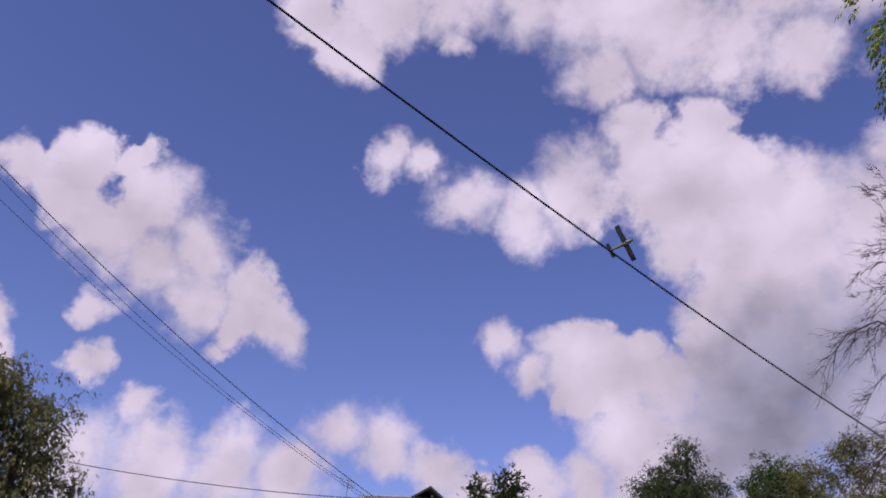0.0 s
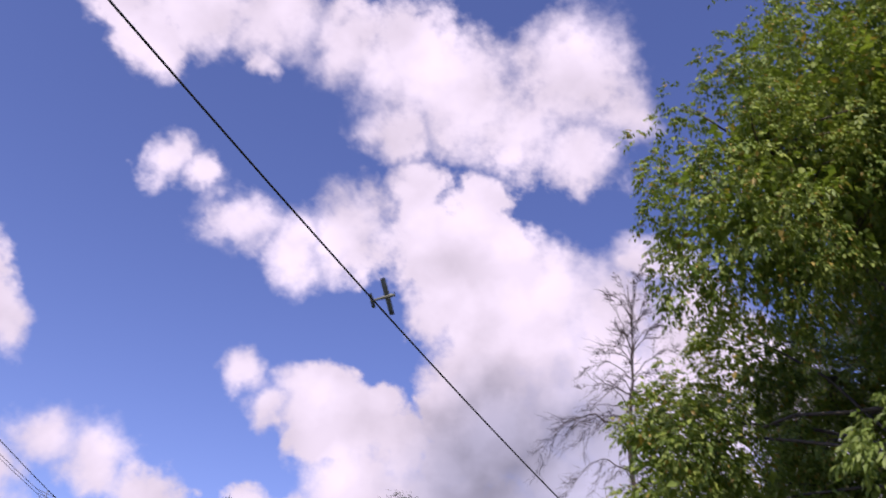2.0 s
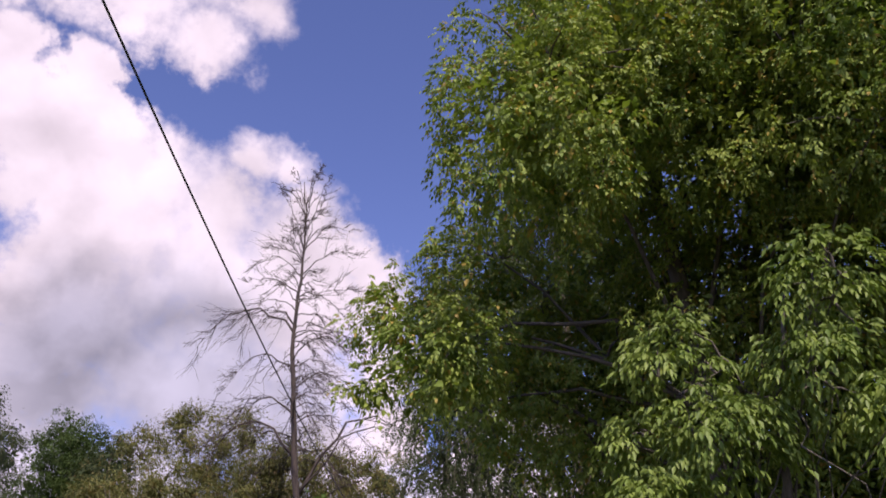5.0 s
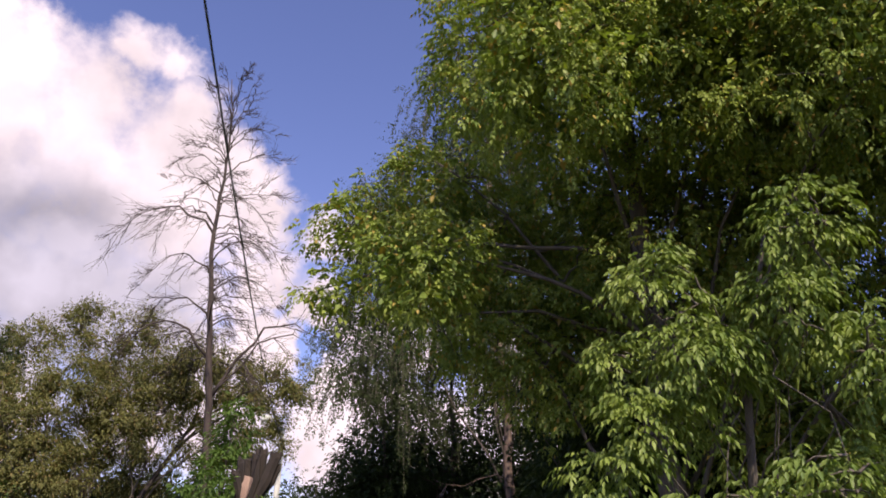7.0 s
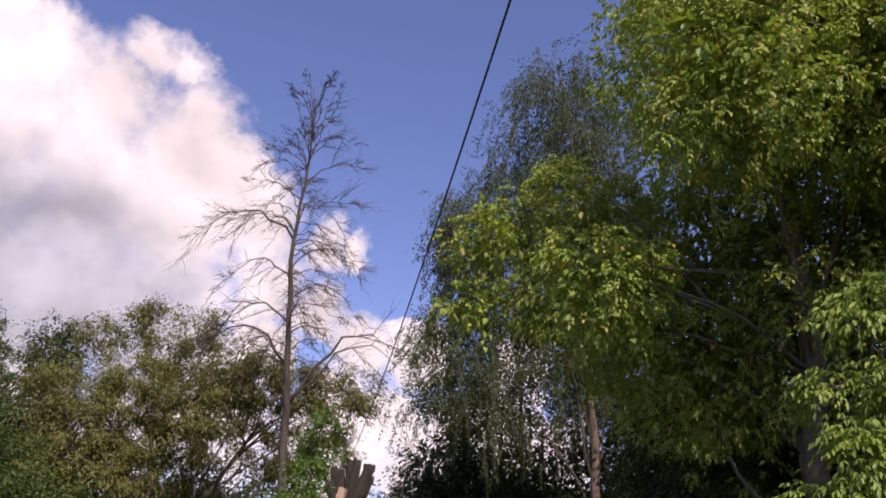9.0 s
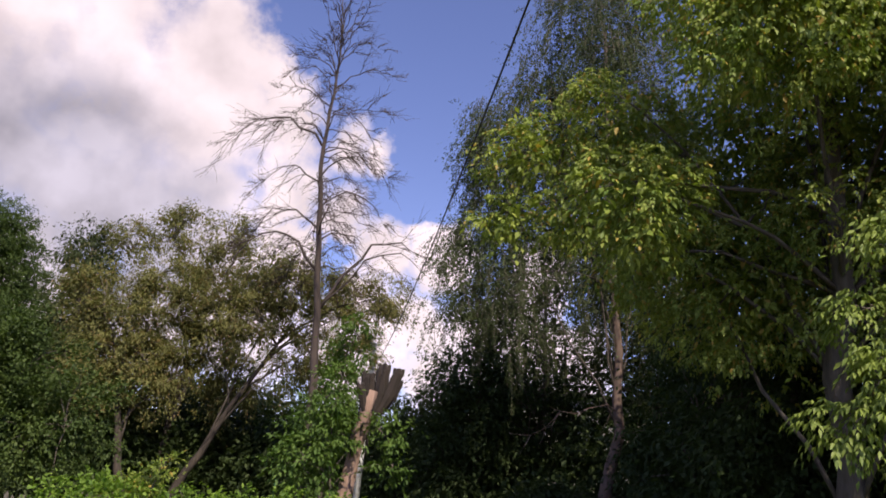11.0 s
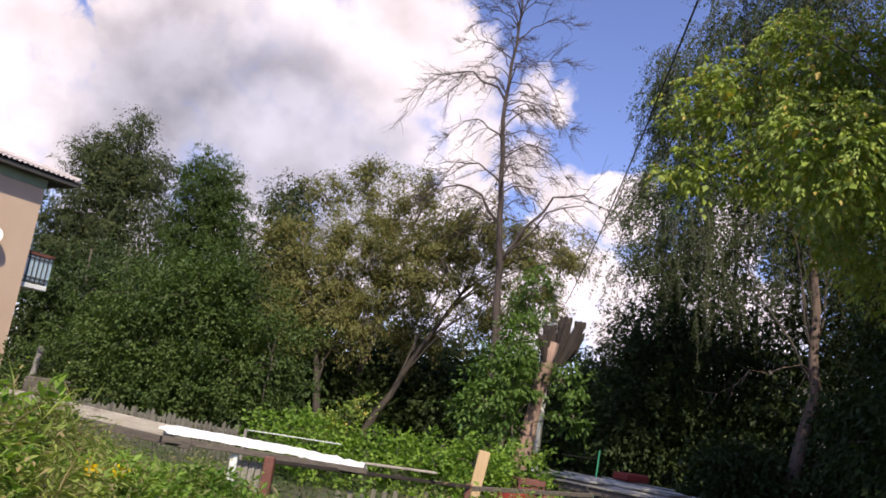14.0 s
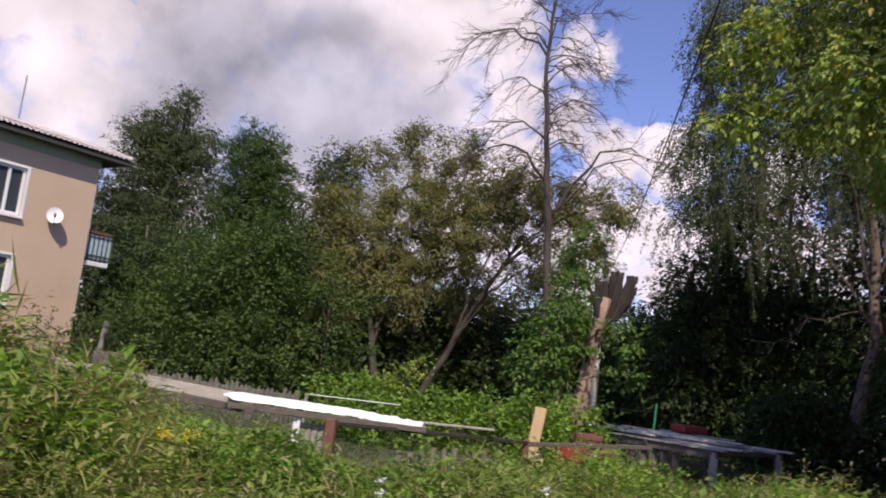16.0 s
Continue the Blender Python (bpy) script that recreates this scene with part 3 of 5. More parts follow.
def house():
    h = thing("apartment_house", "two-storey tan plastered house with a corrugated grey hip roof", "house", (HX, HY1, 0), -28)
    # the wall along y, in pieces round its two windows
    wy0, wy1 = 2.22, 3.66
    spans = [(0.0, wy0, 0, EZ - 0.42), (wy1, HY1 - HY0, 0, EZ - 0.42), (wy0, wy1, 0, 1.95), (wy0, wy1, 3.28, 4.42), (wy0, wy1, 5.80, EZ - 0.42)]
    for a, b, z0, z1 in spans:
        part("wall", Shape().box((-0.4, -b, z0), (0, -a, z1)), PLASTER, h)
    part("wall", Shape().box((BACK - HX, -0.4, 0), (-0.4, 0, EZ - 0.42)), PLASTER, h)
    part("wall", Shape().box((BACK - HX, HY0 - HY1, 0), (-0.4, HY0 - HY1 + 0.4, EZ - 0.42)), PLASTER, h)
    part("wall", Shape().box((BACK - HX - 0.4, HY0 - HY1, 0), (BACK - HX, 0, EZ - 0.42)), PLASTER, h)
    band = Shape()
    band.box((-0.4, HY0 - HY1, EZ - 0.417), (0.03, 0.03, EZ)).box((BACK - HX, -0.37, EZ - 0.417), (-0.4, 0.03, EZ))
    band.box((BACK - HX, HY0 - HY1 - 0.03, EZ - 0.417), (-0.4, HY0 - HY1 + 0.37, EZ))
    part("frieze", band, FRIEZE, h, "green plaster band under the eave")
    # the roof: a thin deck, then corrugated sheets in rows
    ex, e, rise, run = 0.42, 0.80, 1.1, 4.2
    mid = (HY0 - HY1) / 2
    x0, x1, y0, y1 = ex, BACK - HX - e, e, HY0 - HY1 - e
    rx0, rx1 = x0 - run, x1 + run
    z0, z1 = EZ - 0.02, EZ + rise
    deck = Shape()
    c = [(x0, y0, z0), (x0, y1, z0), (x1, y1, z0), (x1, y0, z0), (rx0, mid, z1), (rx1, mid, z1)]
    deck.v = c + [(a, b, z - 0.12) for a, b, z in c]
    deck.f = [(0, 1, 4), (1, 2, 5, 4), (2, 3, 5), (3, 0, 4, 5), (7, 6, 10), (8, 7, 10, 11), (9, 8, 11), (6, 9, 11, 10),
              (0, 6, 7, 1), (1, 7, 8, 2), (2, 8, 9, 3), (3, 9, 6, 0)]
    roof = part("roof", deck, EAVE, h, "dark boarded eave under grey corrugated sheets")
    soffit = Shape().box((0.035, y1 + 0.03, EZ - 0.14), (x0 - 0.01, y0 - 0.03, EZ - 0.11))
    part("soffit", soffit, EAVE, roof)

    def sheet_rows(corner, along, upward, length, height, taper0, taper1):
        """Corrugated sheets over a slope that narrows upwards by the two tapers."""
        corner, along, upward = Vector(corner), Vector(along).normalized(), Vector(upward).normalized()
        up = along.cross(upward)
        up = up if up.z > 0 else -up
        rows_n, wave, lift = max(1, int(height / 1.15)), 0.17, 0.028
        for r in range(rows_n):
            a0, a1 = r * height / rows_n, (r + 1) * height / rows_n + 0.12
            left, right = taper0 * a0 / height, length - taper1 * a0 / height
            x = left
            while x < right - 0.1:
                wide = min(1.1, right - x)
                s = Shape()
                n = int(wide / wave * 4) + 1
                for k in range(n + 1):
                    t = x + wide * k / n
                    w_ = lift * math.sin(2 * math.pi * t / wave)
                    top = min(a1, height)
                    # trim the sheet against the hips
                    if taper0 > 0 and t < taper0:
                        top = min(top, t / taper0 * height)
                    if taper1 > 0 and t > length - taper1:
                        top = min(top, (length - t) / taper1 * height)
                    top = max(top, a0 + 0.01)
                    s.v.append(tuple(corner + along * t + upward * (a0 - 0.04) + up * (w_ + 0.075)))
                    s.v.append(tuple(corner + along * t + upward * top + up * (w_ + 0.055)))
                s.f = [(2 * k, 2 * k + 2, 2 * k + 3, 2 * k + 1) for k in range(n)]
                part("roof_sheet", s, ASBESTOS, roof, smooth=True)
                x += wide

    half = abs(mid) + e
    slope = Vector((-run, 0, rise))
    sheet_rows((x0, y1, z0), (0, 1, 0), slope, half * 2, slope.length, half, half)
    slope2 = Vector((0, half, rise))
    sheet_rows((x1, y1, z0), (1, 0, 0), slope2, x0 - x1, slope2.length, run, run)
    slope3 = Vector((0, -half, rise))
    sheet_rows((x1, y0, z0), (1, 0, 0), slope3, x0 - x1, slope3.length, run, run)
    ridge = Shape()
    for a, b in (((rx0, mid, z1), (x0, y0, z0)), ((rx0, mid, z1), (x0, y1, z0)), ((rx0, mid, z1), (rx1, mid, z1))):
        ridge.tube([Vector(a) + Vector((0, 0, 0.09)), Vector(b) + Vector((0, 0, 0.09))], 0.10, 7)
    part("ridge_cap", ridge, ASBESTOS, roof)
    # the dormer with a small gable, open slats inside
    dm = -3.98
    part("dormer", Shape().box((-3.6, dm - 0.55, 7.1), (-2.12, dm - 0.44, 7.62)).box((-3.6, dm + 0.44, 7.1), (-2.12, dm + 0.55, 7.62))
         .box((-2.25, dm - 0.44, 7.1), (-2.15, dm + 0.44, 7.40)).box((-2.22, dm + 0.10, 7.40), (-2.14, dm + 0.18, 7.80)), GREYWOOD, roof, "grey wooden roof dormer")
    for sgn in (-1, 1):
        g = Shape()
        tip, low = Vector((0, dm, 8.10)), Vector((0, dm + sgn * 0.76, 7.58))
        for xx in (-1.95, -4.4):
            for q in (tip, low):
                g.v += [(xx, q.y, q.z), (xx, q.y, q.z - 0.08)]
        g.f = [(0, 2, 6, 4), (1, 5, 7, 3), (0, 1, 3, 2), (4, 6, 7, 5), (2, 3, 7, 6), (0, 4, 5, 1)]
        part("dormer_roof", g, EAVE, roof)
    # windows
    for z_low, z_high in ((1.95, 3.28), (4.42, 5.80)):
        win = part("window", Shape().box((-0.14, -wy1, z_low), (-0.06, -wy1 + 0.07, z_high)).box((-0.14, -wy0 - 0.07, z_low), (-0.06, -wy0, z_high))
                   .box((-0.14, -wy1 + 0.07, z_low), (-0.06, -wy0 - 0.07, z_low + 0.08)).box((-0.14, -wy1 + 0.07, z_high - 0.08), (-0.06, -wy0 - 0.07, z_high))
                   .box((-0.13, -wy0 - 0.50, z_low + 0.08), (-0.055, -wy0 - 0.42, z_high - 0.08)), TRIM, h, "white plastic window frame")
        part("pane", Shape().box((-0.11, -wy1 + 0.07, z_low + 0.08), (-0.095, -wy0 - 0.50, z_high - 0.08)), GLASS, win)
        part("pane", Shape().box((-0.11, -wy0 - 0.42, z_low + 0.08), (-0.095, -wy0 - 0.07, z_high - 0.08)), GLASS, win)
        part("sill", Shape().box((-0.06, -wy1 - 0.06, z_low - 0.09), (0.10, -wy0 + 0.06, z_low - 0.02), bevel=0.01), TRIM, win)
        part("surround", Shape().box((-0.05, -wy1 - 0.10, z_high), (0.012, -wy0 + 0.10, z_high + 0.07)).box((-0.05, -wy0, z_low - 0.02), (0.012, -wy0 + 0.09, z_high)), TRIM, win)
        part("curtain", Shape().box((-0.34, -wy1, z_low), (-0.30, -wy0, z_high)), CURTAIN, win)
    # the balcony round the corner
    bal = part("balcony", Shape().box((-3.2, 0.0, 3.40), (-0.15, 0.95, 3.55), bevel=0.02), WHITEPAINT, h, "balcony slab edged with white paint")
    for i in range(6):
        y = 0.05 + i * 0.155
        part("panel", Shape().box((-0.20, y, 3.64), (-0.18, y + 0.135, 4.38), bevel=0.004), BALCONY_BLUE, bal)
        part("baluster", Shape().box((-0.185, y - 0.018, 3.55), (-0.155, y + 0.006, 4.42)), EAVE, bal)
    for z in (3.72, 4.30):
        part("crossbar", Shape().box((-0.178, 0.02, z), (-0.150, 0.96, z + 0.03)), EAVE, bal)
    part("railing", Shape().box((-0.23, 0.0, 4.42), (-0.14, 0.98, 4.50)).box((-3.2, 0.90, 4.42), (-0.14, 0.98, 4.50)), BROWN, bal)
    part("front_panel", Shape().box((-3.2, 0.93, 3.55), (-0.2, 0.96, 4.42)), BALCONY_BLUE, bal)
    return h


house()


def satellite_dish():
    d = thing("satellite_dish", "white satellite dish on a wall bracket with a short shadow", "satellite dish", tuple(HOUSE @ Vector((0.0, -1.17, 4.58))), -28)
    bowl = Shape()
    rings, sides = 5, 20
    for i in range(rings + 1):
        r = 0.25 * i / rings
        for j in range(sides):
            a = 2 * math.pi * j / sides
            bowl.v.append((0.20 + 0.45 * r * r / 0.36, r * math.cos(a) * 0.92, r * math.sin(a)))
    bowl.f = [(i * sides + j, i * sides + (j + 1) % sides, (i + 1) * sides + (j + 1) % sides, (i + 1) * sides + j) for i in range(rings) for j in range(sides)]
    turn = pose(0, 0, 0, 0, -12, -30)
    bowl.v = [tuple(turn @ Vector(p)) for p in bowl.v]
    part("bowl", bowl, DISH, d, smooth=True)
    part("arm", Shape().tube([turn @ Vector((0.24, 0, -0.23)), turn @ Vector((0.47, 0, -0.08))], 0.014, 6), STEEL, d)
    part("receiver", Shape().tube([turn @ Vector((0.44, 0, -0.10)), turn @ Vector((0.54, 0, -0.04))], 0.035, 8), EAVE, d)
    part("bracket", Shape().tube([(0, 0, -0.1), (0.12, 0, -0.1), (0.20, -0.08, 0)], 0.02, 6).box((0, -0.07, -0.2), (0.012, 0.07, 0.0)), STEEL, d)


satellite_dish()


def aerial(where, height, bars, label):
    a = thing("roof_aerial", label, "aerial", where)
    part("mast", Shape().tube([(0, 0, 0), (0.02, 0, height)], 0.022, 6), STEEL, a)
    for i in range(bars):
        z = height - 0.1 - i * 0.12
        part("crossbar", Shape().tube([(0.02, -0.45 + 0.06 * i, z), (0.02, 0.45 - 0.06 * i, z - 0.04)], 0.010, 5), STEEL, a)


aerial(tuple(HOUSE @ Vector((-3.0, -1.2, 7.55))), 1.75, 0, "thin bare metal mast on the roof of the house")
aerial(tuple(HOUSE @ Vector((-6.0, -6.4, 6.75))), 2.05, 3, "thin television aerial with three short bars")


# ---- cables and the street lamp ----
def cable(a, b, sag, r, label, mid=24):
    pts = [Vector(a).lerp(Vector(b), i / mid) - Vector((0, 0, sag * 4 * i / mid * (1 - i / mid))) for i in range(mid + 1)]
    single("overhead_cable", Shape().tube(pts, r, 6), RUBBER, label, "cable", smooth=True)


cable((2.608, 26.9, 5.222), (0.52, -13.1, 8.68), 1.41, 0.0105, "black twisted overhead cable running to the lamp post", 40)
cable((-16.36, 18.01, 7.02), (-14.65, -0.48, 14.21), 0.55, 0.013, "dark overhead cable running to the house")
cable((-16.40, 17.95, 6.92), (-16.36, -0.49, 15.26), 0.9, 0.008, "thin dark overhead cable running to the house")
cable((-16.44, 17.88, 6.84), (-16.84, -0.09, 14.44), 0.6, 0.008, "thin dark overhead cable running to the house")
cable((-17.48, 20.58, 7.44), (-24.7, 10.84, 7.5), 0.22, 0.015, "thin dark cable sagging beyond the house")


def lamp_post():
    p = thing("street_lamp", "whitewashed lamp post with a red band and a small lamp head", "street lamp", (2.48, 26.9, 0))
    part("post", Shape().tube([(0, 0, 0), (0, 0, 5.9)], [0.115, 0.085], 12), POLE, p, smooth=True)
    part("band", Shape().tube([(0, 0, 0.62), (0, 0, 0.80)], [0.121, 0.120], 12), RED, p, "red painted band")
    part("foot", Shape().tube([(0, 0, 0), (0, 0, 0.60)], [0.122, 0.120], 12), WHITEPAINT, p, "white painted foot")
    part("bracket", Shape().tube([(0, 0, 5.6), (-0.15, -0.1, 5.95), (-0.42, -0.28, 6.1)], 0.025, 6), STEEL, p)
    head = Shape()
    head.tube([(-0.35, -0.22, 6.12), (-0.45, -0.3, 6.14), (-0.62, -0.42, 6.10), (-0.70, -0.47, 6.05)], [0.05, 0.10, 0.11, 0.05], 10)
    part("lamp_head", head, DISH, p, smooth=True)
    part("insulator", Shape().tube([(0.0, -0.12, 5.2), (0.0, -0.12, 5.32)], 0.045, 8), WHITEPAINT, p)


lamp_post()


# ---- trees ----
def dead_tree():
    rng = np.random.default_rng(4)
    base = Vector((0.1, 22.8, 0))
    t = thing("dead_tree", "tall leafless dead tree with grey drooping branches", "dead tree", base)
    stem = np.array([(0.50, 0, 0), (0.55, 0, 3), (0.40, 0, 5.6), (0.12, 0, 7.4), (-0.02, 0, 9.1), (-0.16, 0, 10.8), (-0.08, 0, 12.2), (-0.02, 0, 13.6), (-0.12, 0.05, 14.8), (-0.25, 0.1, 16.0)])
    s = np.linspace(0, 1, 28)
    fine = np.stack([np.interp(s, stem[:, 2] / 16.0, stem[:, k]) for k in range(2)] + [s * 16.0], 1)
    fine[1:-1, :2] += rng.normal(size=(26, 2)) * 0.025
    part("trunk", Shape().tube(fine, np.linspace(0.15, 0.012, 28), 9), DEAD, t, smooth=True)

    def at(z):
        return np.array([np.interp(z, fine[:, 2], fine[:, k]) for k in range(3)])

    def branch(z, az, reach, lift, fall, r, subs, fork=True):
        """One bough that rises by lift, then droops by fall, with side twigs."""
        d = np.array([math.sin(az), math.cos(az), 0.0])
        p0 = at(z)
        q = np.linspace(0, 1, 9)
        p = p0 + d * (reach * q)[:, None]
        p[:, 2] += lift * np.sin(q * 2.1) - fall * q ** 2.4
        p[1:] += rng.normal(size=(8, 3)) * 0.035 * reach ** 0.5
        b = part("branch", Shape().tube(p, np.linspace(r * 0.55, r * 0.08, 9), 6), DEAD, t, smooth=True)
        tw = Shape()
        for _ in range(int(subs * 1.5)):
            i = int(rng.integers(2, 9))
            a = az + rng.choice([-1, 1]) * rng.uniform(0.3, 1.2)
            n = rng.uniform(0.25, 0.55) * reach * (1.15 - q[i] * 0.5)
            e = np.array([math.sin(a) * 0.9, math.cos(a) * 0.9, rng.uniform(-0.9, 0.25) if fall > 0.2 else rng.uniform(-0.1, 0.9)])
            l = np.array([p[i] + e * n * u + np.array([0, 0, -0.22 * n * u * u]) for u in np.linspace(0, 1, 5)])
            l[1:] += rng.normal(size=(4, 3)) * 0.02
            tw.tube(l, np.linspace(0.010, 0.004, 5), 4, False)
            for _ in range(7):
                j = int(rng.integers(1, 5))
                h = l[j] + (e * 0.9 + rng.normal(size=3) * 0.45) * n * rng.uniform(0.25, 0.6)
                k = (l[j] + h) / 2 + rng.normal(size=3) * 0.015 + [0, 0, 0.02]
                tw.tube([l[j], k, h], [0.0055, 0.0045, 0.0025], 3, False)
        tagged(part("twig_spray", tw, DEAD, b), kind="stuff")

    W, E = -math.pi / 2, math.pi / 2
    for z, az, reach, lift, fall, r, subs in (
            (7.0, W, 2.9, 1.5, 1.6, 0.085, 12), (8.2, W + 0.3, 2.3, 1.0, 1.5, 0.06, 10), (9.4, W - 0.2, 2.0, 0.8, 1.2, 0.05, 9),
            (10.7, W, 2.9, 1.1, 1.2, 0.07, 11), (10.9, W + 0.5, 2.2, 1.1, 0.8, 0.05, 8), (5.9, E, 2.9, 2.4, 0.2, 0.10, 6),
            (6.0, E + 0.2, 3.4, 2.0, 0.25, 0.06, 7), (7.9, E - 0.4, 1.7, 0.7, 1.1, 0.05, 8), (8.9, E, 2.0, 0.8, 0.9, 0.05, 10),
            (9.8, E + 0.5, 1.9, 0.9, 0.9, 0.045, 9), (10.4, E - 0.1, 2.1, 0.6, 0.8, 0.045, 9), (11.6, E, 1.9, 0.6, 0.15, 0.04, 8),
            (12.0, W, 1.7, 0.5, 0.15, 0.04, 7), (12.6, E + 0.3, 1.8, 0.7, 0.1, 0.04, 7), (13.0, W + 0.4, 1.5, 0.8, 0.0, 0.035, 7),
            (13.4, E - 0.3, 1.5, 1.1, 0.0, 0.035, 7), (13.5, W, 0.9, 1.2, -1.2, 0.035, 9), (13.9, E, 0.7, 1.2, -1.2, 0.035, 9), (12.9, W + 0.9, 1.1, 1.0, -0.9, 0.035, 8), (13.2, E + 0.8, 1.0, 1.0, -1.0, 0.035, 8),
            (12.4, 0.2, 1.6, 0.8, 0.1, 0.04, 6), (9.0, 0.1, 1.9, 0.9, 0.9, 0.05, 7), (8.0, 3.0, 1.8, 0.9, 1.0, 0.05, 7),
            (11.2, 2.8, 1.6, 0.7, 0.5, 0.04, 6), (14.6, W - 0.6, 0.6, 1.2, -0.4, 0.025, 5), (14.8, E + 0.6, 0.6, 1.3, -0.4, 0.025, 5)):
        branch(z, az, reach * 0.92, lift, fall, r, subs)
    for k in range(40):
        z = 6.6 + 8.6 * (k + rng.random()) / 40
        up = np.clip((z - 11.8) / 2.5, 0, 1)
        reach = rng.uniform(0.9, 1.9) * (1 - 0.55 * up)
        branch(z, rng.uniform(0, 6.28), reach, 0.35 + 0.45 * up, (0.75 - 1.1 * up) * reach * 0.6, 0.034, 5)


dead_tree()


def stump():
    rng = np.random.default_rng(8)
    s = thing("tree_stump", "tall broken tree stump, stripped pale wood with dark jagged top", "tree stump", (1.5, 18.8, 0))
    line = [(-0.16, 0, 0), (-0.12, 0, 0.5), (-0.03, 0, 1.2), (0.09, 0, 2.2), (0.24, 0, 3.0), (0.36, 0, 3.5)]
    part("trunk", Shape().tube(line, [0.38, 0.27, 0.175, 0.145, 0.16, 0.21], 14), STUMP, s, smooth=True)
    for x, y, top, lean, r in ((0.24, 0.02, 3.86, -0.04, 0.22), (0.44, 0.05, 4.10, 0.02, 0.19), (0.56, -0.04, 4.04, 0.18, 0.17), (0.40, -0.10, 3.96, -0.02, 0.14), (0.64, 0.06, 3.78, 0.10, 0.12), (0.14, -0.08, 3.62, -0.06, 0.13)):
        x, r = x * 1.45 - 0.12, r * 0.82
        p = [(x * 0.5 + 0.15, y, 3.05), (x, y, 3.45), (x + lean * 0.5, y, (3.45 + top) / 2), (x + lean * 0.9, y, top - 0.08), (x + lean, y + 0.02, top)]
        part("stub", Shape().tube(p, [r * 0.7, r, r * 0.92, r * 0.86, r * 0.66], 7), CHAR, s, "dark broken limb stub")
        for k in range(4):
            a = k * 1.57 + x * 9
            foot = Vector((x + lean * 0.9 + math.cos(a) * r * 0.5, y + math.sin(a) * r * 0.5, top - 0.12))
            part("shard", Shape().tube([foot, foot + Vector((math.cos(a) * 0.02, 0, 0.13)), foot + Vector((math.cos(a) * 0.05, 0, rng.uniform(0.14, 0.21)))], [r * 0.45, r * 0.36, r * 0.12], 5), CHAR, s)
    rags = Shape()
    for _ in range(30):
        a, z = rng.uniform(0, 6.28), rng.uniform(2.2, 3.9)
        c = np.array([np.interp(z, [l[2] for l in line], [l[0] for l in line]), 0, z]) + np.array([math.cos(a), math.sin(a), 0]) * 0.19
        rags.tube([c, c + [0.02 * math.cos(a), 0.02 * math.sin(a), -rng.uniform(0.15, 0.5)]], [0.03, 0.008], 4)
    part("bark_rags", rags, CHAR, s, "loose strips of dark bark")


stump()

TREES_BEHIND = "trees beyond the plots"
# the box elder beside the path
MAPLE_LOBES = [(7.3, 12.7, 7.6, 1.7, 1.3, 1.9), (13.2, 8.4, 9.0, 2.4, 2.4, 3.0), (11.8, 11.4, 10.5, 2.6, 2.4, 2.2), (9.5, 7.4, 8.6, 2.2, 1.9, 2.4), (11.5, 6.8, 6.6, 2.4, 2.0, 3.0),
               (9.2, 7.6, 11.4, 2.2, 2.0, 1.9), (3.4, 12.2, 6.9, 0.9, 0.8, 0.6), (4.7, 12.0, 7.7, 1.0, 0.85, 0.62), (4.2, 11.9, 5.9, 0.85, 0.75, 0.48), (3.0, 12.3, 5.8, 0.5, 0.5, 0.4),
               (4.8, 11.6, 5.0, 0.7, 0.6, 0.4), (6.6, 9.3, 9.5, 2.4, 2.5, 2.1), (5.2, 8.4, 7.9, 1.4, 1.5, 1.4), (9.0, 10.8, 7.0, 2.6, 2.1, 2.7), (7.2, 10.5, 11.4, 2.3, 2.3, 2.0),
               (6.9, 12.0, 5.2, 1.8, 1.3, 1.7), (4.0, 9.6, 5.3, 0.9, 0.8, 0.7), (5.6, 12.2, 6.3, 1.15, 0.9, 1.0), (10.6, 9.0, 9.4, 2.4, 2.4, 2.8), (9.9, 10.6, 3.6, 1.9, 1.4, 2.4), (8.0, 8.4, 8.2, 1.5, 1.3, 1.5),
               (9.4, 8.8, 10.2, 1.8, 1.6, 1.6)]
leafy_tree("box_elder_tree", "large box elder with drooping yellow-green compound leaves", "tree", (8.2, 11.4, 0),
           [(8.2, 11.4, 0), (8.0, 11.1, 2.5), (7.5, 10.5, 6.0), (7.1, 10.2, 11.5)], 0.24, MAPLE_LOBES, 30000, 45, 0.095, 0.076, 0.037, 0.8, MAPLE, BARK, 11,
           limbs=26, twigs=420, low=0.2, core=7500, mass=1.55, cut=-0.2, shell=0.70, thick=0.17, inner_size=1.8, sprays=compound, tuft=0.62)
# the young box elder in front of it, with larger leaves
YOUNG_LOBES = [(5.95, 8.0, 3.8, 0.26, 0.3, 0.22), (6.3, 7.65, 4.55, 0.38, 0.35, 0.45), (6.65, 7.6, 3.8, 0.62, 0.5, 0.42), (6.05, 7.8, 3.1, 0.55, 0.45, 0.32), (5.75, 8.0, 2.65, 0.36, 0.4, 0.2),
               (7.55, 7.1, 4.35, 0.5, 0.45, 0.5), (7.6, 6.9, 5.2, 0.42, 0.4, 0.45), (7.55, 6.8, 2.5, 0.45, 0.5, 0.35), (8.05, 6.5, 3.75, 0.42, 0.4, 0.45),
               (6.7, 7.5, 2.05, 0.7, 0.5, 0.3), (6.8, 7.6, 1.3, 0.9, 0.6, 0.4)]
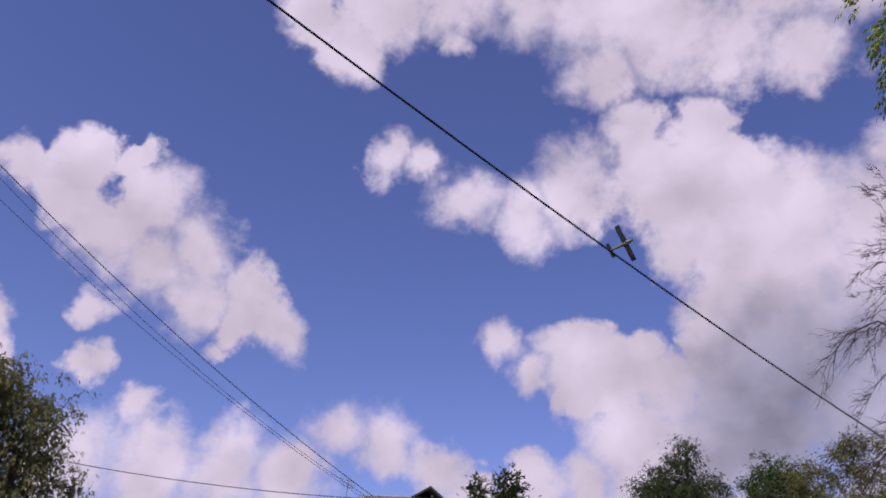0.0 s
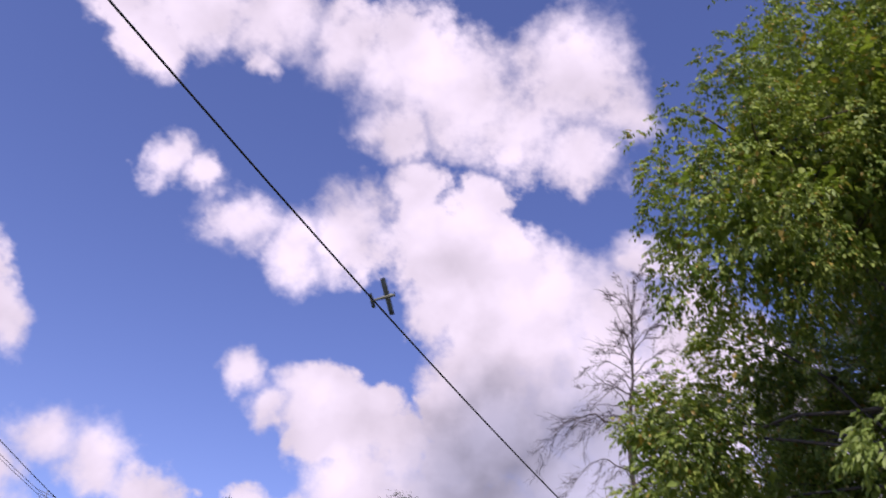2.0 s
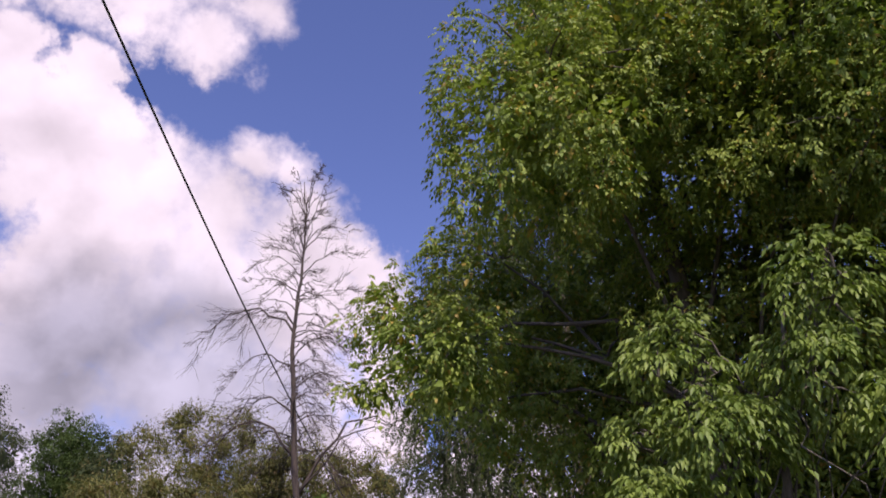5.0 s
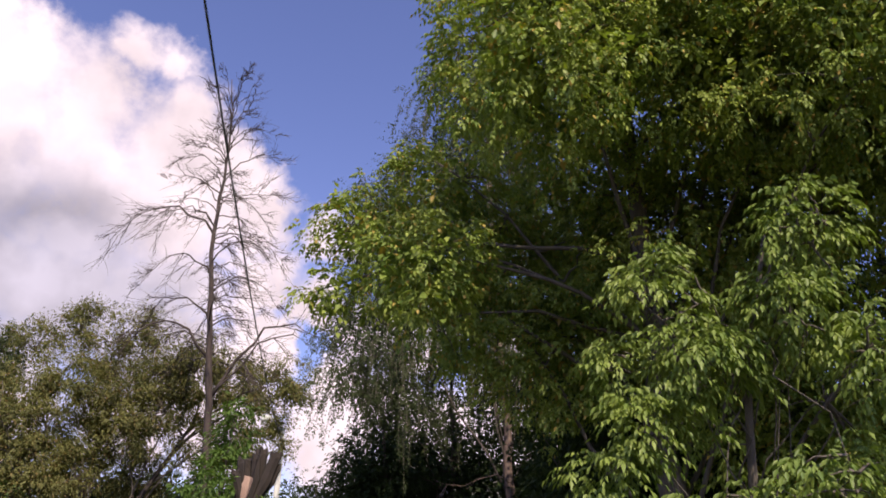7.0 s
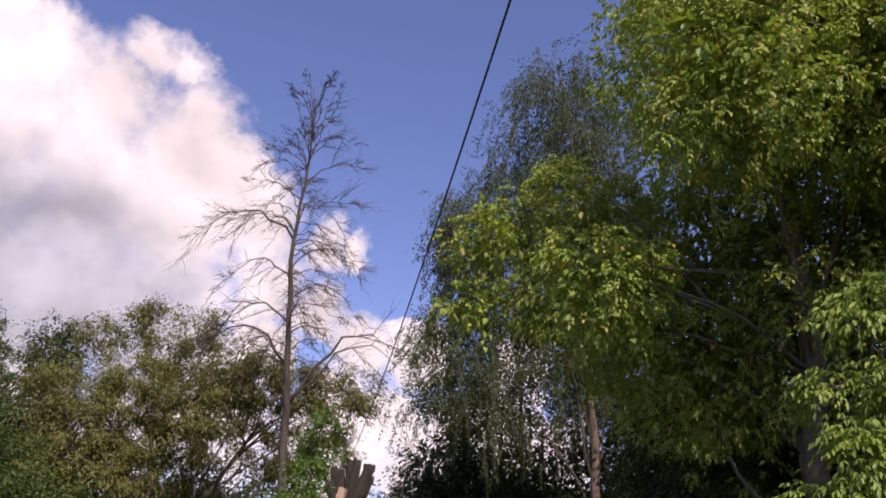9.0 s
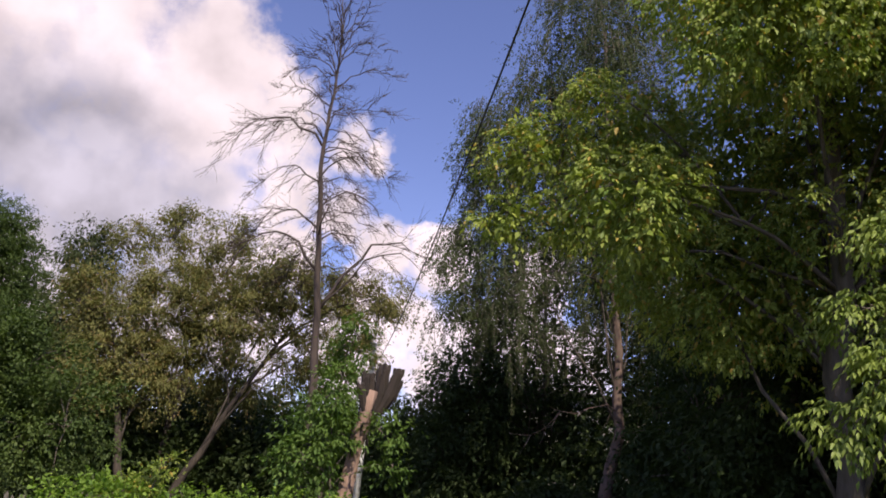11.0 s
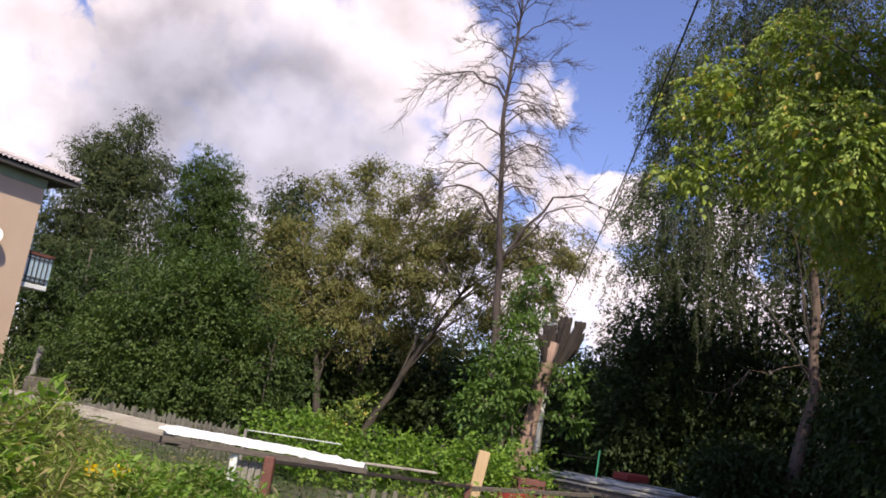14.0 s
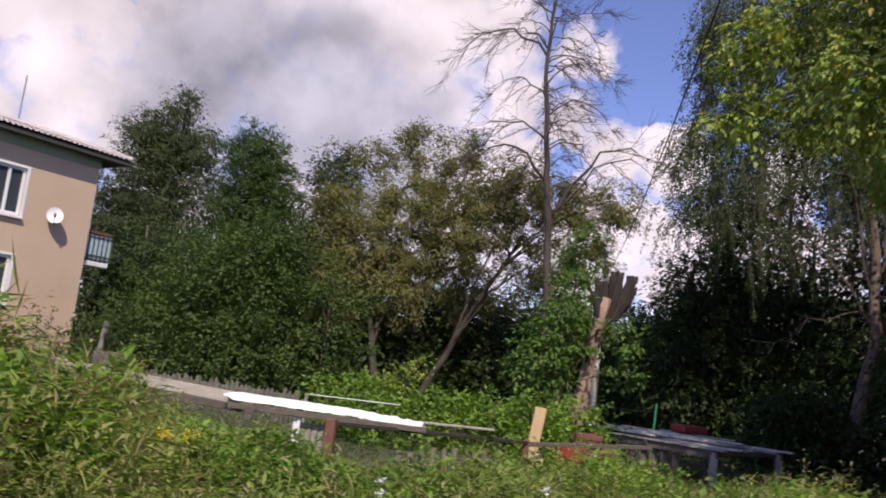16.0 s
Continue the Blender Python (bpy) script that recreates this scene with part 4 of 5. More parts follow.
leafy_tree("young_box_elder", "young box elder with bright green drooping compound leaves", "tree", (7.5, 8.3, 0),
           [(7.5, 8.3, 0), (7.45, 8.1, 1.8), (7.3, 7.8, 3.6), (7.4, 7.3, 5.2)], 0.07, YOUNG_LOBES, 640, 40, 0.115, 0.100, 0.038, 1.0, YOUNG_MAPLE, BARK, 14,
           limbs=20, twigs=150, low=0.15, core=40, shell=0.4, thick=0.16, inner_size=1.1, sprays=compound, tuft=0.66)
# the weeping birch behind it
BIRCH_LOBES = [(6.0, 21.0, 10.8, 2.1, 2.0, 3.0), (7.6, 21.0, 14.5, 1.9, 1.9, 3.0), (4.5, 20.8, 10.4, 1.0, 1.2, 1.4), (4.6, 20.6, 7.6, 1.3, 1.4, 1.8), (4.0, 20.5, 6.2, 0.8, 0.9, 0.5), (6.8, 20.7, 7.6, 2.0, 1.8, 1.9), (9.2, 21.0, 10.0, 2.0, 2.0, 3.5), (9.6, 20.8, 7.0, 1.8, 1.6, 1.8), (5.4, 20.6, 5.9, 1.0, 0.9, 0.6)]
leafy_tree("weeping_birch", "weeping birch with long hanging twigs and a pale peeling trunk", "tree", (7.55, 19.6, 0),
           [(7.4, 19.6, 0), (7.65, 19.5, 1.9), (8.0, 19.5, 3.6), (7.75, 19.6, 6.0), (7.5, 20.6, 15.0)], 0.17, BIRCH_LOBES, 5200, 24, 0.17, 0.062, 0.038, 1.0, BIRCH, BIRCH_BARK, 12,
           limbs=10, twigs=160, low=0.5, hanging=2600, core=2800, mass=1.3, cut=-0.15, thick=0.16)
# trees at the back, their deep shade put into the leaf colour
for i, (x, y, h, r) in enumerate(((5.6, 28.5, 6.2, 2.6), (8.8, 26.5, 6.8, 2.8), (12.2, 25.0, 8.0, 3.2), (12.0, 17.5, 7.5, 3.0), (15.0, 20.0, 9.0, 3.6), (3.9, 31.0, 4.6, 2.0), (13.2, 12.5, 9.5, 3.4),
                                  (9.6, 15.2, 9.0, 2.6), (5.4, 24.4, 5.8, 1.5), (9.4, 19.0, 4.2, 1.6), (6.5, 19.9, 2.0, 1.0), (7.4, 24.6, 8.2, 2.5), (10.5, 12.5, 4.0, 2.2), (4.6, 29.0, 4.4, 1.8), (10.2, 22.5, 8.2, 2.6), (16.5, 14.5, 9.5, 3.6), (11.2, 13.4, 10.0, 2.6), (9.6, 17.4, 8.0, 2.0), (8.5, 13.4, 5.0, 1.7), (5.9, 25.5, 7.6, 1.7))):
    leafy_tree("shade_tree", "leafy tree with leaves coloured dark for deep shade", "tree", (x, y, 0), [(x, y, 0), (x + 0.2, y, h * 0.5), (x, y, h)], 0.13,
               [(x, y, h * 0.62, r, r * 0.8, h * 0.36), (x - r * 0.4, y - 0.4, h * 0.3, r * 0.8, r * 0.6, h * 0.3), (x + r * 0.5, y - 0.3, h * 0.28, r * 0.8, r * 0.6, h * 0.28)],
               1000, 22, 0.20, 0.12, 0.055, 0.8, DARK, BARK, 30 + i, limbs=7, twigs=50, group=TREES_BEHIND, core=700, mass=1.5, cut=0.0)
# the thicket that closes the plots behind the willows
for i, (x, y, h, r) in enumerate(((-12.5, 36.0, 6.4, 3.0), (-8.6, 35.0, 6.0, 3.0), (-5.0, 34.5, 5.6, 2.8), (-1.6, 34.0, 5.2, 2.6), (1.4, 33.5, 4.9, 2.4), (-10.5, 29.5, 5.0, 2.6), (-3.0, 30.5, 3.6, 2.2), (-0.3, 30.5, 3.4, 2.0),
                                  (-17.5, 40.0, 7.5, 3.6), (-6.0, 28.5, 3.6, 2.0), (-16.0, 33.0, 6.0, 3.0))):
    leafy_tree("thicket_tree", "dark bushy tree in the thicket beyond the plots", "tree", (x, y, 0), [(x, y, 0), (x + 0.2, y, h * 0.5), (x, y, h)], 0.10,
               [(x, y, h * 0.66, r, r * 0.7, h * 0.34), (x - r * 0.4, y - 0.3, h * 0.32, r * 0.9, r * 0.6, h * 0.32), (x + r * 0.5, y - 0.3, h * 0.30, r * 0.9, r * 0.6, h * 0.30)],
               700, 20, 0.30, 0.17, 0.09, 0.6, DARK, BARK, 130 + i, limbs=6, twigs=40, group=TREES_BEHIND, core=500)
# the dense dark tree and its neighbours behind the house
leafy_tree("tall_dark_tree", "tall dense dark-green tree with a jagged pointed top", "tree", (-25.2, 54.3, 0),
           [(-25.2, 54.3, 0), (-25.2, 54.3, 9), (-24.9, 54.3, 18)], 0.3,
           [(-25.3, 54, 8, 4.2, 3.5, 4.5), (-28.6, 54, 9.0, 2.6, 2.6, 4.5), (-25.6, 54, 12.5, 3.6, 3.2, 3.2), (-27.2, 54, 15.5, 1.8, 1.8, 1.6), (-25.0, 54, 17.3, 1.4, 1.4, 1.6), (-26.0, 54, 14.8, 2.8, 2.6, 2.0), (-23.2, 54, 14.6, 1.6, 1.6, 1.6), (-25.3, 54, 4, 4.2, 3.5, 3.5)],
           8200, 28, 0.30, 0.14, 0.062, 1.1, FIR, BARK, 51, limbs=10, twigs=40, core=3400, mass=1.9, cut=0.25, inner_size=1.6)
leafy_tree("round_tree", "tall mid-green tree with a rounded crown", "tree", (-23.0, 65, 0), [(-23.0, 65, 0), (-23, 65, 10), (-23, 65, 18)], 0.3,
           [(-23.2, 65, 17, 2.9, 2.6, 2.8), (-21.5, 65, 14.0, 2.8, 2.4, 3.2), (-24.6, 65, 12.5, 3.0, 2.6, 4.0), (-20.4, 65, 10.5, 2.6, 2.4, 3.4), (-23, 65, 7, 4.5, 3.0, 4.5)],
           7600, 28, 0.30, 0.14, 0.075, 0.6, MID, BARK, 52, limbs=10, twigs=40, core=2600, mass=2.0, cut=0.2, inner_size=1.6)
leafy_tree("columnar_tree", "narrow dark olive tree with a blunt top", "tree", (-7.9, 31.0, 0), [(-7.9, 31.0, 0), (-7.8, 31, 5), (-7.7, 31, 9)], 0.14,
           [(-7.7, 31, 8.3, 0.95, 0.9, 1.5), (-7.9, 31, 6.3, 1.2, 1.1, 1.6), (-8.2, 31, 4.2, 1.4, 1.2, 1.8)], 900, 26, 0.2, 0.115, 0.055, 0.8, FIR, BARK, 53, limbs=6, twigs=30, core=350)
# the big rounded bush by the fence
leafy_tree("apple_tree", "broad rounded dark-green fruit tree behind the fence", "tree", (-7.3, 21.0, 0), [(-7.3, 21, 0), (-7.3, 21, 1.2), (-7.1, 21, 3.6)], 0.12,
           [(-7.2, 20.8, 3.4, 2.1, 1.6, 1.5), (-8.8, 20.9, 2.4, 1.7, 1.4, 1.5), (-5.4, 20.7, 2.4, 1.8, 1.4, 1.5), (-7.2, 20.4, 1.5, 3.1, 1.5, 1.3), (-6.6, 20.8, 4.1, 1.0, 0.9, 0.9)],
           4600, 26, 0.15, 0.075, 0.046, 0.45, MID, BARK, 54, limbs=10, twigs=80, low=0.15, core=2400, mass=1.1, cut=0.3, shell=0.78, tuft=0.5)
leafy_tree("corner_shrub", "loose green shrub at the corner of the house", "shrub", (-11.2, 21.6, 0), [(-11.2, 21.6, 0), (-11.2, 21.6, 0.8), (-11.1, 21.6, 1.6)], 0.05,
           [(-11.4, 21.6, 1.1, 1.0, 0.9, 0.9), (-10.4, 21.2, 0.8, 0.8, 0.7, 0.7), (-12.4, 21.0, 0.8, 0.7, 0.7, 0.7)], 260, 22, 0.16, 0.10, 0.055, 0.4, MID, BARK, 55, limbs=5, twigs=20, low=0.1)
# thin brownish willows with leaning trunks
for i, (base, tip, lobes) in enumerate((
        ((-3.3, 27.5, 0), (-0.2, 27.8, 6.4), [(-0.5, 27.5, 7.6, 1.7, 1.3, 1.3), (-1.9, 27.5, 6.2, 1.6, 1.3, 1.3), (1.3, 27.5, 7.3, 1.2, 1.1, 0.9), (2.7, 26.5, 7.2, 0.9, 0.8, 0.9), (0.4, 27.6, 5.2, 1.3, 1.0, 1.2), (1.9, 27.0, 5.6, 1.0, 0.8, 0.9)]),
        ((-4.2, 26.5, 0), (-5.2, 27.0, 6.0), [(-5.4, 27, 5.6, 1.3, 1.1, 1.2), (-4.4, 27, 4.2, 1.4, 1.1, 1.3), (-6.0, 27, 3.8, 1.0, 1.0, 1.4), (-6.6, 27.6, 6.4, 0.9, 0.9, 1.2), (-4.4, 27.4, 7.0, 1.1, 1.0, 0.9)]),
        ((-3.7, 28.5, 0), (-3.0, 28.8, 7.4), [(-3.0, 28.8, 6.8, 1.5, 1.2, 1.5), (-2.7, 29, 9.2, 0.9, 0.8, 1.0), (-3.6, 29, 8.2, 0.9, 0.8, 0.8), (-1.6, 29, 7.8, 0.9, 0.8, 0.9), (-2.0, 29, 4.4, 1.3, 1.0, 1.4), (-4.0, 29, 5.4, 1.3, 1.2, 1.3), (-4.4, 29, 9.5, 0.9, 0.8, 0.9), (-5.8, 29, 8.7, 0.9, 0.8, 0.7)]))):
    mid = tuple((a + b) / 2 + d for a, b, d in zip(base, tip, (-0.3, 0, -0.3)))
    leafy_tree("willow_tree", "thin leaning willow with sparse olive-brown leaves", "tree", base, [base, mid, tip], 0.13, lobes, 5200, 22, 0.19, 0.088, 0.040, 0.6, OLIVE, WILLOW_BARK, 60 + i,
               limbs=10, twigs=260, group=TREES_BEHIND, shell=0.3, core=260, mass=1.1, cut=0.1, thick=0.32)
# leafy shoots by the dead tree and round the stump
leafy_tree("young_ash", "upright fresh green sapling against the dead trunk", "tree", (1.0, 20.4, 0), [(1.0, 20.4, 0), (1.1, 20.4, 2.5), (1.3, 20.4, 5.3)], 0.05,
           [(1.3, 20.4, 4.8, 0.45, 0.4, 0.75), (1.15, 20.4, 3.6, 0.55, 0.5, 0.9), (1.35, 20.3, 2.7, 0.6, 0.5, 0.7)], 210, 24, 0.15, 0.11, 0.05, 0.5, FRESH, BARK, 71, limbs=5, twigs=30, low=0.3)
leafy_tree("stump_shoots", "leafy green shoots growing round the stump", "shrub", (1.2, 18.4, 0), [(1.2, 18.4, 0), (1.15, 18.4, 1.2), (1.0, 18.4, 2.6)], 0.04,
           [(0.75, 18.4, 2.6, 0.75, 0.5, 0.55), (0.45, 18.3, 1.9, 0.7, 0.5, 0.5), (0.9, 18.4, 3.2, 0.45, 0.4, 0.45), (2.25, 18.4, 2.7, 0.4, 0.35, 0.35), (2.3, 18.4, 1.9, 0.35, 0.3, 0.25), (0.75, 18.35, 1.5, 0.45, 0.4, 0.3)],
           230, 20, 0.13, 0.12, 0.06, 0.5, FRESH, BARK, 72, limbs=8, twigs=40, low=0.3)
leafy_tree("yellow_green_shoot", "tall yellow-green shoot above the raspberry row", "shrub", (-2.2, 15.9, 0), [(-2.2, 15.9, 0), (-2.15, 15.9, 0.8), (-2.0, 15.9, 1.55)], 0.02,
           [(-2.0, 15.9, 1.45, 0.22, 0.2, 0.22), (-2.2, 15.9, 1.1, 0.3, 0.25, 0.25), (-2.6, 15.9, 1.1, 0.2, 0.2, 0.15)], 60, 16, 0.09, 0.08, 0.045, 0.2, MAPLE, BARK, 78, limbs=3, twigs=8, low=0.3)
for i, (x, y) in enumerate(((-1.5, 16.2), (-0.4, 16.6), (0.3, 16.0), (-2.6, 15.6), (1.2, 16.9), (-3.4, 16.4))):
    leafy_tree("raspberry_bush", "bright green raspberry bush in a row", "shrub", (x, y, 0), [(x, y, 0), (x, y, 0.5), (x + 0.1, y, 1.0)], 0.02,
               [(x, y, 0.75, 0.75, 0.6, 0.45), (x + 0.3, y - 0.2, 0.4, 0.7, 0.5, 0.4)], 170, 18, 0.11, 0.09, 0.055, 0.3, NETTLE, BARK, 80 + i, limbs=4, twigs=12, group="raspberry row", low=0.1)
# far trees at the edge of the sky
leafy_tree("far_willow", "broad hanging grey-green willow beyond the cables", "tree", (-32.5, 11.6, 0), [(-32.5, 11.6, 0), (-32.5, 11.6, 4), (-32.5, 11.6, 9)], 0.4,
           [(-32.8, 10.8, 10.0, 2.9, 2.9, 2.6), (-32.6, 9.0, 11.2, 2.0, 2.2, 1.9), (-32.4, 12.0, 7.0, 2.3, 2.2, 3.1), (-33.8, 8.5, 6.0, 3.0, 3.0, 3.2), (-32.5, 11.0, 3.0, 3.5, 3.5, 3.0)], 1500, 22, 0.3, 0.2, 0.07, 1.2, OLIVE, BARK, 91, limbs=10, twigs=40, hanging=420, core=700)
for i, (x, y, h) in enumerate(((-59.9, 69.1, 23.4), (-57.4, 71.2, 23.9), (-56.4, 72.1, 23.7))):
    leafy_tree("poplar_tree", "distant slender dark poplar", "tree", (x, y, 0), [(x, y, 0), (x, y, h * 0.5), (x, y, h)], 0.25,
               [(x, y, h * 0.86, 1.1, 1.1, h * 0.13), (x, y, h * 0.65, 1.5, 1.4, h * 0.2), (x, y, h * 0.4, 1.6, 1.5, h * 0.25)], 300, 20, 0.34, 0.32, 0.18, -0.4, FIR, BARK, 95 + i, limbs=6, twigs=20, core=260, group="distant poplars")


# ---- the plots: fence, frames, table ----
def between(a, b):
    """Pose with x along a to b, standing upright, and the length."""
    d = Vector(b) - Vector(a)
    return Matrix.Translation(a) @ Vector((d.x, d.y, d.z)).to_track_quat("X", "Z").to_matrix().to_4x4(), d.length


def plank(a, b, wide, thick, bevel=0.006):
    m, n = between(a, b)
    return Shape().box((0, -thick / 2, -wide / 2), (n, thick / 2, wide / 2), m, bevel)


def picket_fence(a, b, height, n):
    rng = random.Random(3)
    a, b = Vector(a), Vector(b)
    f_ = thing("picket_fence", "low weathered grey picket fence, uneven and leaning", "fence", a)
    d = b - a
    for i in range(n):
        p = d * (i + 0.5) / n
        h = height * rng.uniform(0.88, 1.08)
        tilt = rng.uniform(-0.04, 0.04)
        x = d.normalized()
        s = Shape()
        w_ = rng.uniform(0.035, 0.05)
        for y in (-0.01, 0.01):
            o = Vector((-x.y, x.x, 0)) * y
            for px, pz in ((-w_, 0), (w_, 0), (w_ + tilt, h - 0.06), (tilt, h), (-w_ + tilt, h - 0.06)):
                s.v.append(tuple(p + x * px + o + Vector((0, 0, pz))))
        s.f = [(4, 3, 2, 1, 0), (5, 6, 7, 8, 9)] + [(k, (k + 1) % 5, 5 + (k + 1) % 5, 5 + k) for k in range(5)]
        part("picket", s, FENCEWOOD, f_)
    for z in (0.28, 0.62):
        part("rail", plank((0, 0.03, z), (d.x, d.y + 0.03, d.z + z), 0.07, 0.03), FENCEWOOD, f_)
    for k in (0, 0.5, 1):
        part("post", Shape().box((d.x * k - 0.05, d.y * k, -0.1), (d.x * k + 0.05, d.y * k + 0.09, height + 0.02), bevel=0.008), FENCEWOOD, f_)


picket_fence((-9.5, 19.0, 0), (-4.4, 16.8, 0), 0.74, 46)
single("grey_post", Shape().tube([(0, 0, 0), (0.1, 0, 1.0), (0.16, 0, 1.74)], [0.08, 0.075, 0.07], 7), GREYWOOD, "leaning grey wooden post at the end of the fence", "post", (-10.75, 20.5, 0))
box = Shape().box((-0.5, -0.3, 0), (0.5, 0.3, 1.0), bevel=0.02)
single("dark_box", box, DARKWOOD, "dark wooden box behind the fence end", "box", (-9.9, 19.9, 0), 20)


def cold_frame():
    c = thing("cold_frame", "long raised bed frame covered with white sheeting on posts", "garden frame", (-3.6, 10.4, 0))
    e = Vector((2.45, 0.75, -0.10))
    n = 44
    sheet = Shape()
    rng = random.Random(7)
    for i in range(n + 1):
        k_ = i / n
        p = e * k_
        taper = min(1.0, 0.25 + i / 3)
        crumple = 0.004 + 0.05 * max(0.0, k_ - 0.55)
        slump = -0.05 * max(0.0, k_ - 0.62) / 0.38
        wide = 1.0 - 0.35 * max(0.0, k_ - 0.7) / 0.3
        for k, (off, lift) in enumerate(((-0.20, -0.085), (-0.19, 0.0), (0.0, 0.045), (0.22, 0.0), (0.23, -0.08))):
            drop = rng.uniform(-0.006, 0.004) if k in (0, 4) else 0.0
            sheet.v.append((p.x + rng.uniform(-0.015, 0.015), p.y + off * wide + rng.uniform(-0.01, 0.01), 0.935 + p.z + slump + lift * 0.7 * taper + drop + rng.uniform(-crumple, crumple)))
    sheet.f = [(i * 5 + k, (i + 1) * 5 + k, (i + 1) * 5 + k + 1, i * 5 + k + 1) for i in range(n) for k in range(4)]
    part("sheet", sheet, WHITE, c, "crumpled white sheeting", True)
    part("side_board", plank((-3.2, 0.78, 1.03), (0.15, 0.0, 0.88), 0.15, 0.03), BEIGEBOARD, c, "bleached wide plank")
    part("side_board", plank((-3.25, 0.74, 0.87), (0.4, -0.12, 0.76), 0.09, 0.03), DARKWOOD, c)
    part("end_board", Shape().box((-3.36, 0.70, -0.05), (-3.26, 0.78, 1.16), bevel=0.006), DARKWOOD, c)
    part("edge_board", plank((0.05, -0.16, 0.80), (2.5, 0.58, 0.73), 0.075, 0.035), DARKWOOD, c)
    for k, mat, wide in ((0.36, WHITEPAINT, 0.045),):
        p = e * k
        part("leg", Shape().box((p.x - wide, p.y - 0.14, -0.05), (p.x + wide, p.y - 0.08, 0.82 + p.z), bevel=0.006), mat, c)
    part("rod", Shape().tube([(0.75, 1.0, 0.99), (2.0, 1.45, 0.97)], 0.006, 6), WHITEPAINT, c, "thin white rod between two stakes")
    for q in ((0.75, 1.0),):
        part("stake", Shape().box((q[0] - 0.02, q[1] - 0.015, -0.05), (q[0] + 0.02, q[1] + 0.015, 1.0), bevel=0.004), GREYWOOD, c)
    for i in range(6):
        p = e * (0.38 + 0.032 * i)
        part("board", Shape().box((p.x - 0.035, p.y - 0.05, 0.0), (p.x + 0.035, p.y - 0.02, 0.66), bevel=0.004), GREYWOOD, c)


cold_frame()


def rail_fence():
    r = thing("rail_fence", "low rail on red-brown painted metal posts", "fence", (-2.16, 10.05, 0))
    part("post", Shape().box((-0.06, -0.06, -0.1), (0.06, 0.06, 0.80), bevel=0.01), BROWN, r)
    part("post", Shape().box((2.36, 2.95, -0.1), (2.46, 3.05, 0.62), bevel=0.01), BROWN, r)
    part("rail", plank((0.02, 0, 0.75), (2.45, 3.0, 0.58), 0.05, 0.05), CHAR, r, "thin blackened rail")
    part("rail", plank((0.9, 1.6, 0.78), (1.9, 2.2, 0.76), 0.03, 0.12), BEIGEBOARD, r, "pale plank lying on the rail")
    rng = random.Random(5)
    for i in range(9):
        k = 0.30 + i * 0.055
        h = rng.uniform(0.36, 0.48)
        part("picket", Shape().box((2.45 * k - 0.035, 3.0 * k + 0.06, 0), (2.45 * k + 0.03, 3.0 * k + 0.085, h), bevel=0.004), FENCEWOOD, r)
    part("rail", plank((2.45, 3.0, 0.56), (4.6, 5.0, 0.60), 0.07, 0.05), DARKWOOD, r)


rail_fence()
single("upright_board", Shape().box((-0.095, -0.015, 0), (0.095, 0.015, 1.10), pose(0, 0, 0, 0, 7, 0), 0.005), FRESHWOOD, "pale new plank standing upright by the fence", "plank", (0.33, 14.2, 0.0), 0)


def drum(where, r, h, mat, label):
    d = thing("drum", label, "barrel", where)
    pts, rad = [], []
    for z, k in ((0, 0.96), (0.02, 1.0), (h * 0.32, 1.0), (h * 0.34, 1.04), (h * 0.36, 1.0), (h * 0.65, 1.0), (h * 0.67, 1.04), (h * 0.69, 1.0), (h - 0.02, 1.0), (h, 0.97)):
        pts.append((0, 0, z))
        rad.append(r * k)
    part("body", Shape().tube(pts, rad, 20), mat, d, smooth=False)
    part("lid", Shape().tube([(0, 0, h - 0.005), (0, 0, h + 0.012)], [r * 0.9, r * 0.88], 20), mat, d)


drum((1.08, 15.0, 0), 0.28, 0.47, RED, "faded red metal barrel beside the fence")
drum((1.75, 15.9, 0), 0.22, 0.40, BROWN, "rusty brown metal barrel beside the fence")


def crate(where):
    c = thing("crate", "tall red-brown slatted crate standing on the ground by the stump", "crate", where, 12)
    for z in (0.06, 0.20, 0.34, 0.48, 0.62):
        for a, b in (((-0.25, -0.2, z), (0.25, -0.2, z)), ((-0.25, 0.2, z), (0.25, 0.2, z)), ((-0.25, -0.2, z), (-0.25, 0.2, z)), ((0.25, -0.2, z), (0.25, 0.2, z))):
            part("slat", plank(a, b, 0.09, 0.02, 0.003), BROWN, c)
    for x in (-0.23, 0.23):
        for y in (-0.18, 0.18):
            part("corner_post", Shape().box((x - 0.02, y - 0.02, 0), (x + 0.02, y + 0.02, 0.68)), BROWN, c)


crate((1.38, 15.75, 0))


def bare_branch():
    """A broken pale branch that hangs from the birch trunk."""
    rng = np.random.default_rng(77)
    k = thing("fallen_branch", "bare pale broken branch hanging from the birch trunk", "branch", (7.9, 19.35, 3.7))
    main = bend(rng, (0, 0, 0), (-2.3, -0.3, -0.75), 7, 0.35, 0.05)
    part("bough", Shape().tube(main, np.linspace(0.011, 0.004, 7), 6), STUMP, k, smooth=True)
    for i in range(9):
        p = main[int(rng.integers(2, 7))]
        q = p + np.array([-rng.uniform(0.1, 0.5), rng.uniform(-0.3, 0.3), rng.uniform(-0.5, 0.15)])
        part("twig", Shape().tube([p, (p + q) / 2 + rng.normal(size=3) * 0.03, q], [0.006, 0.005, 0.003], 4), STUMP, k)


bare_branch()


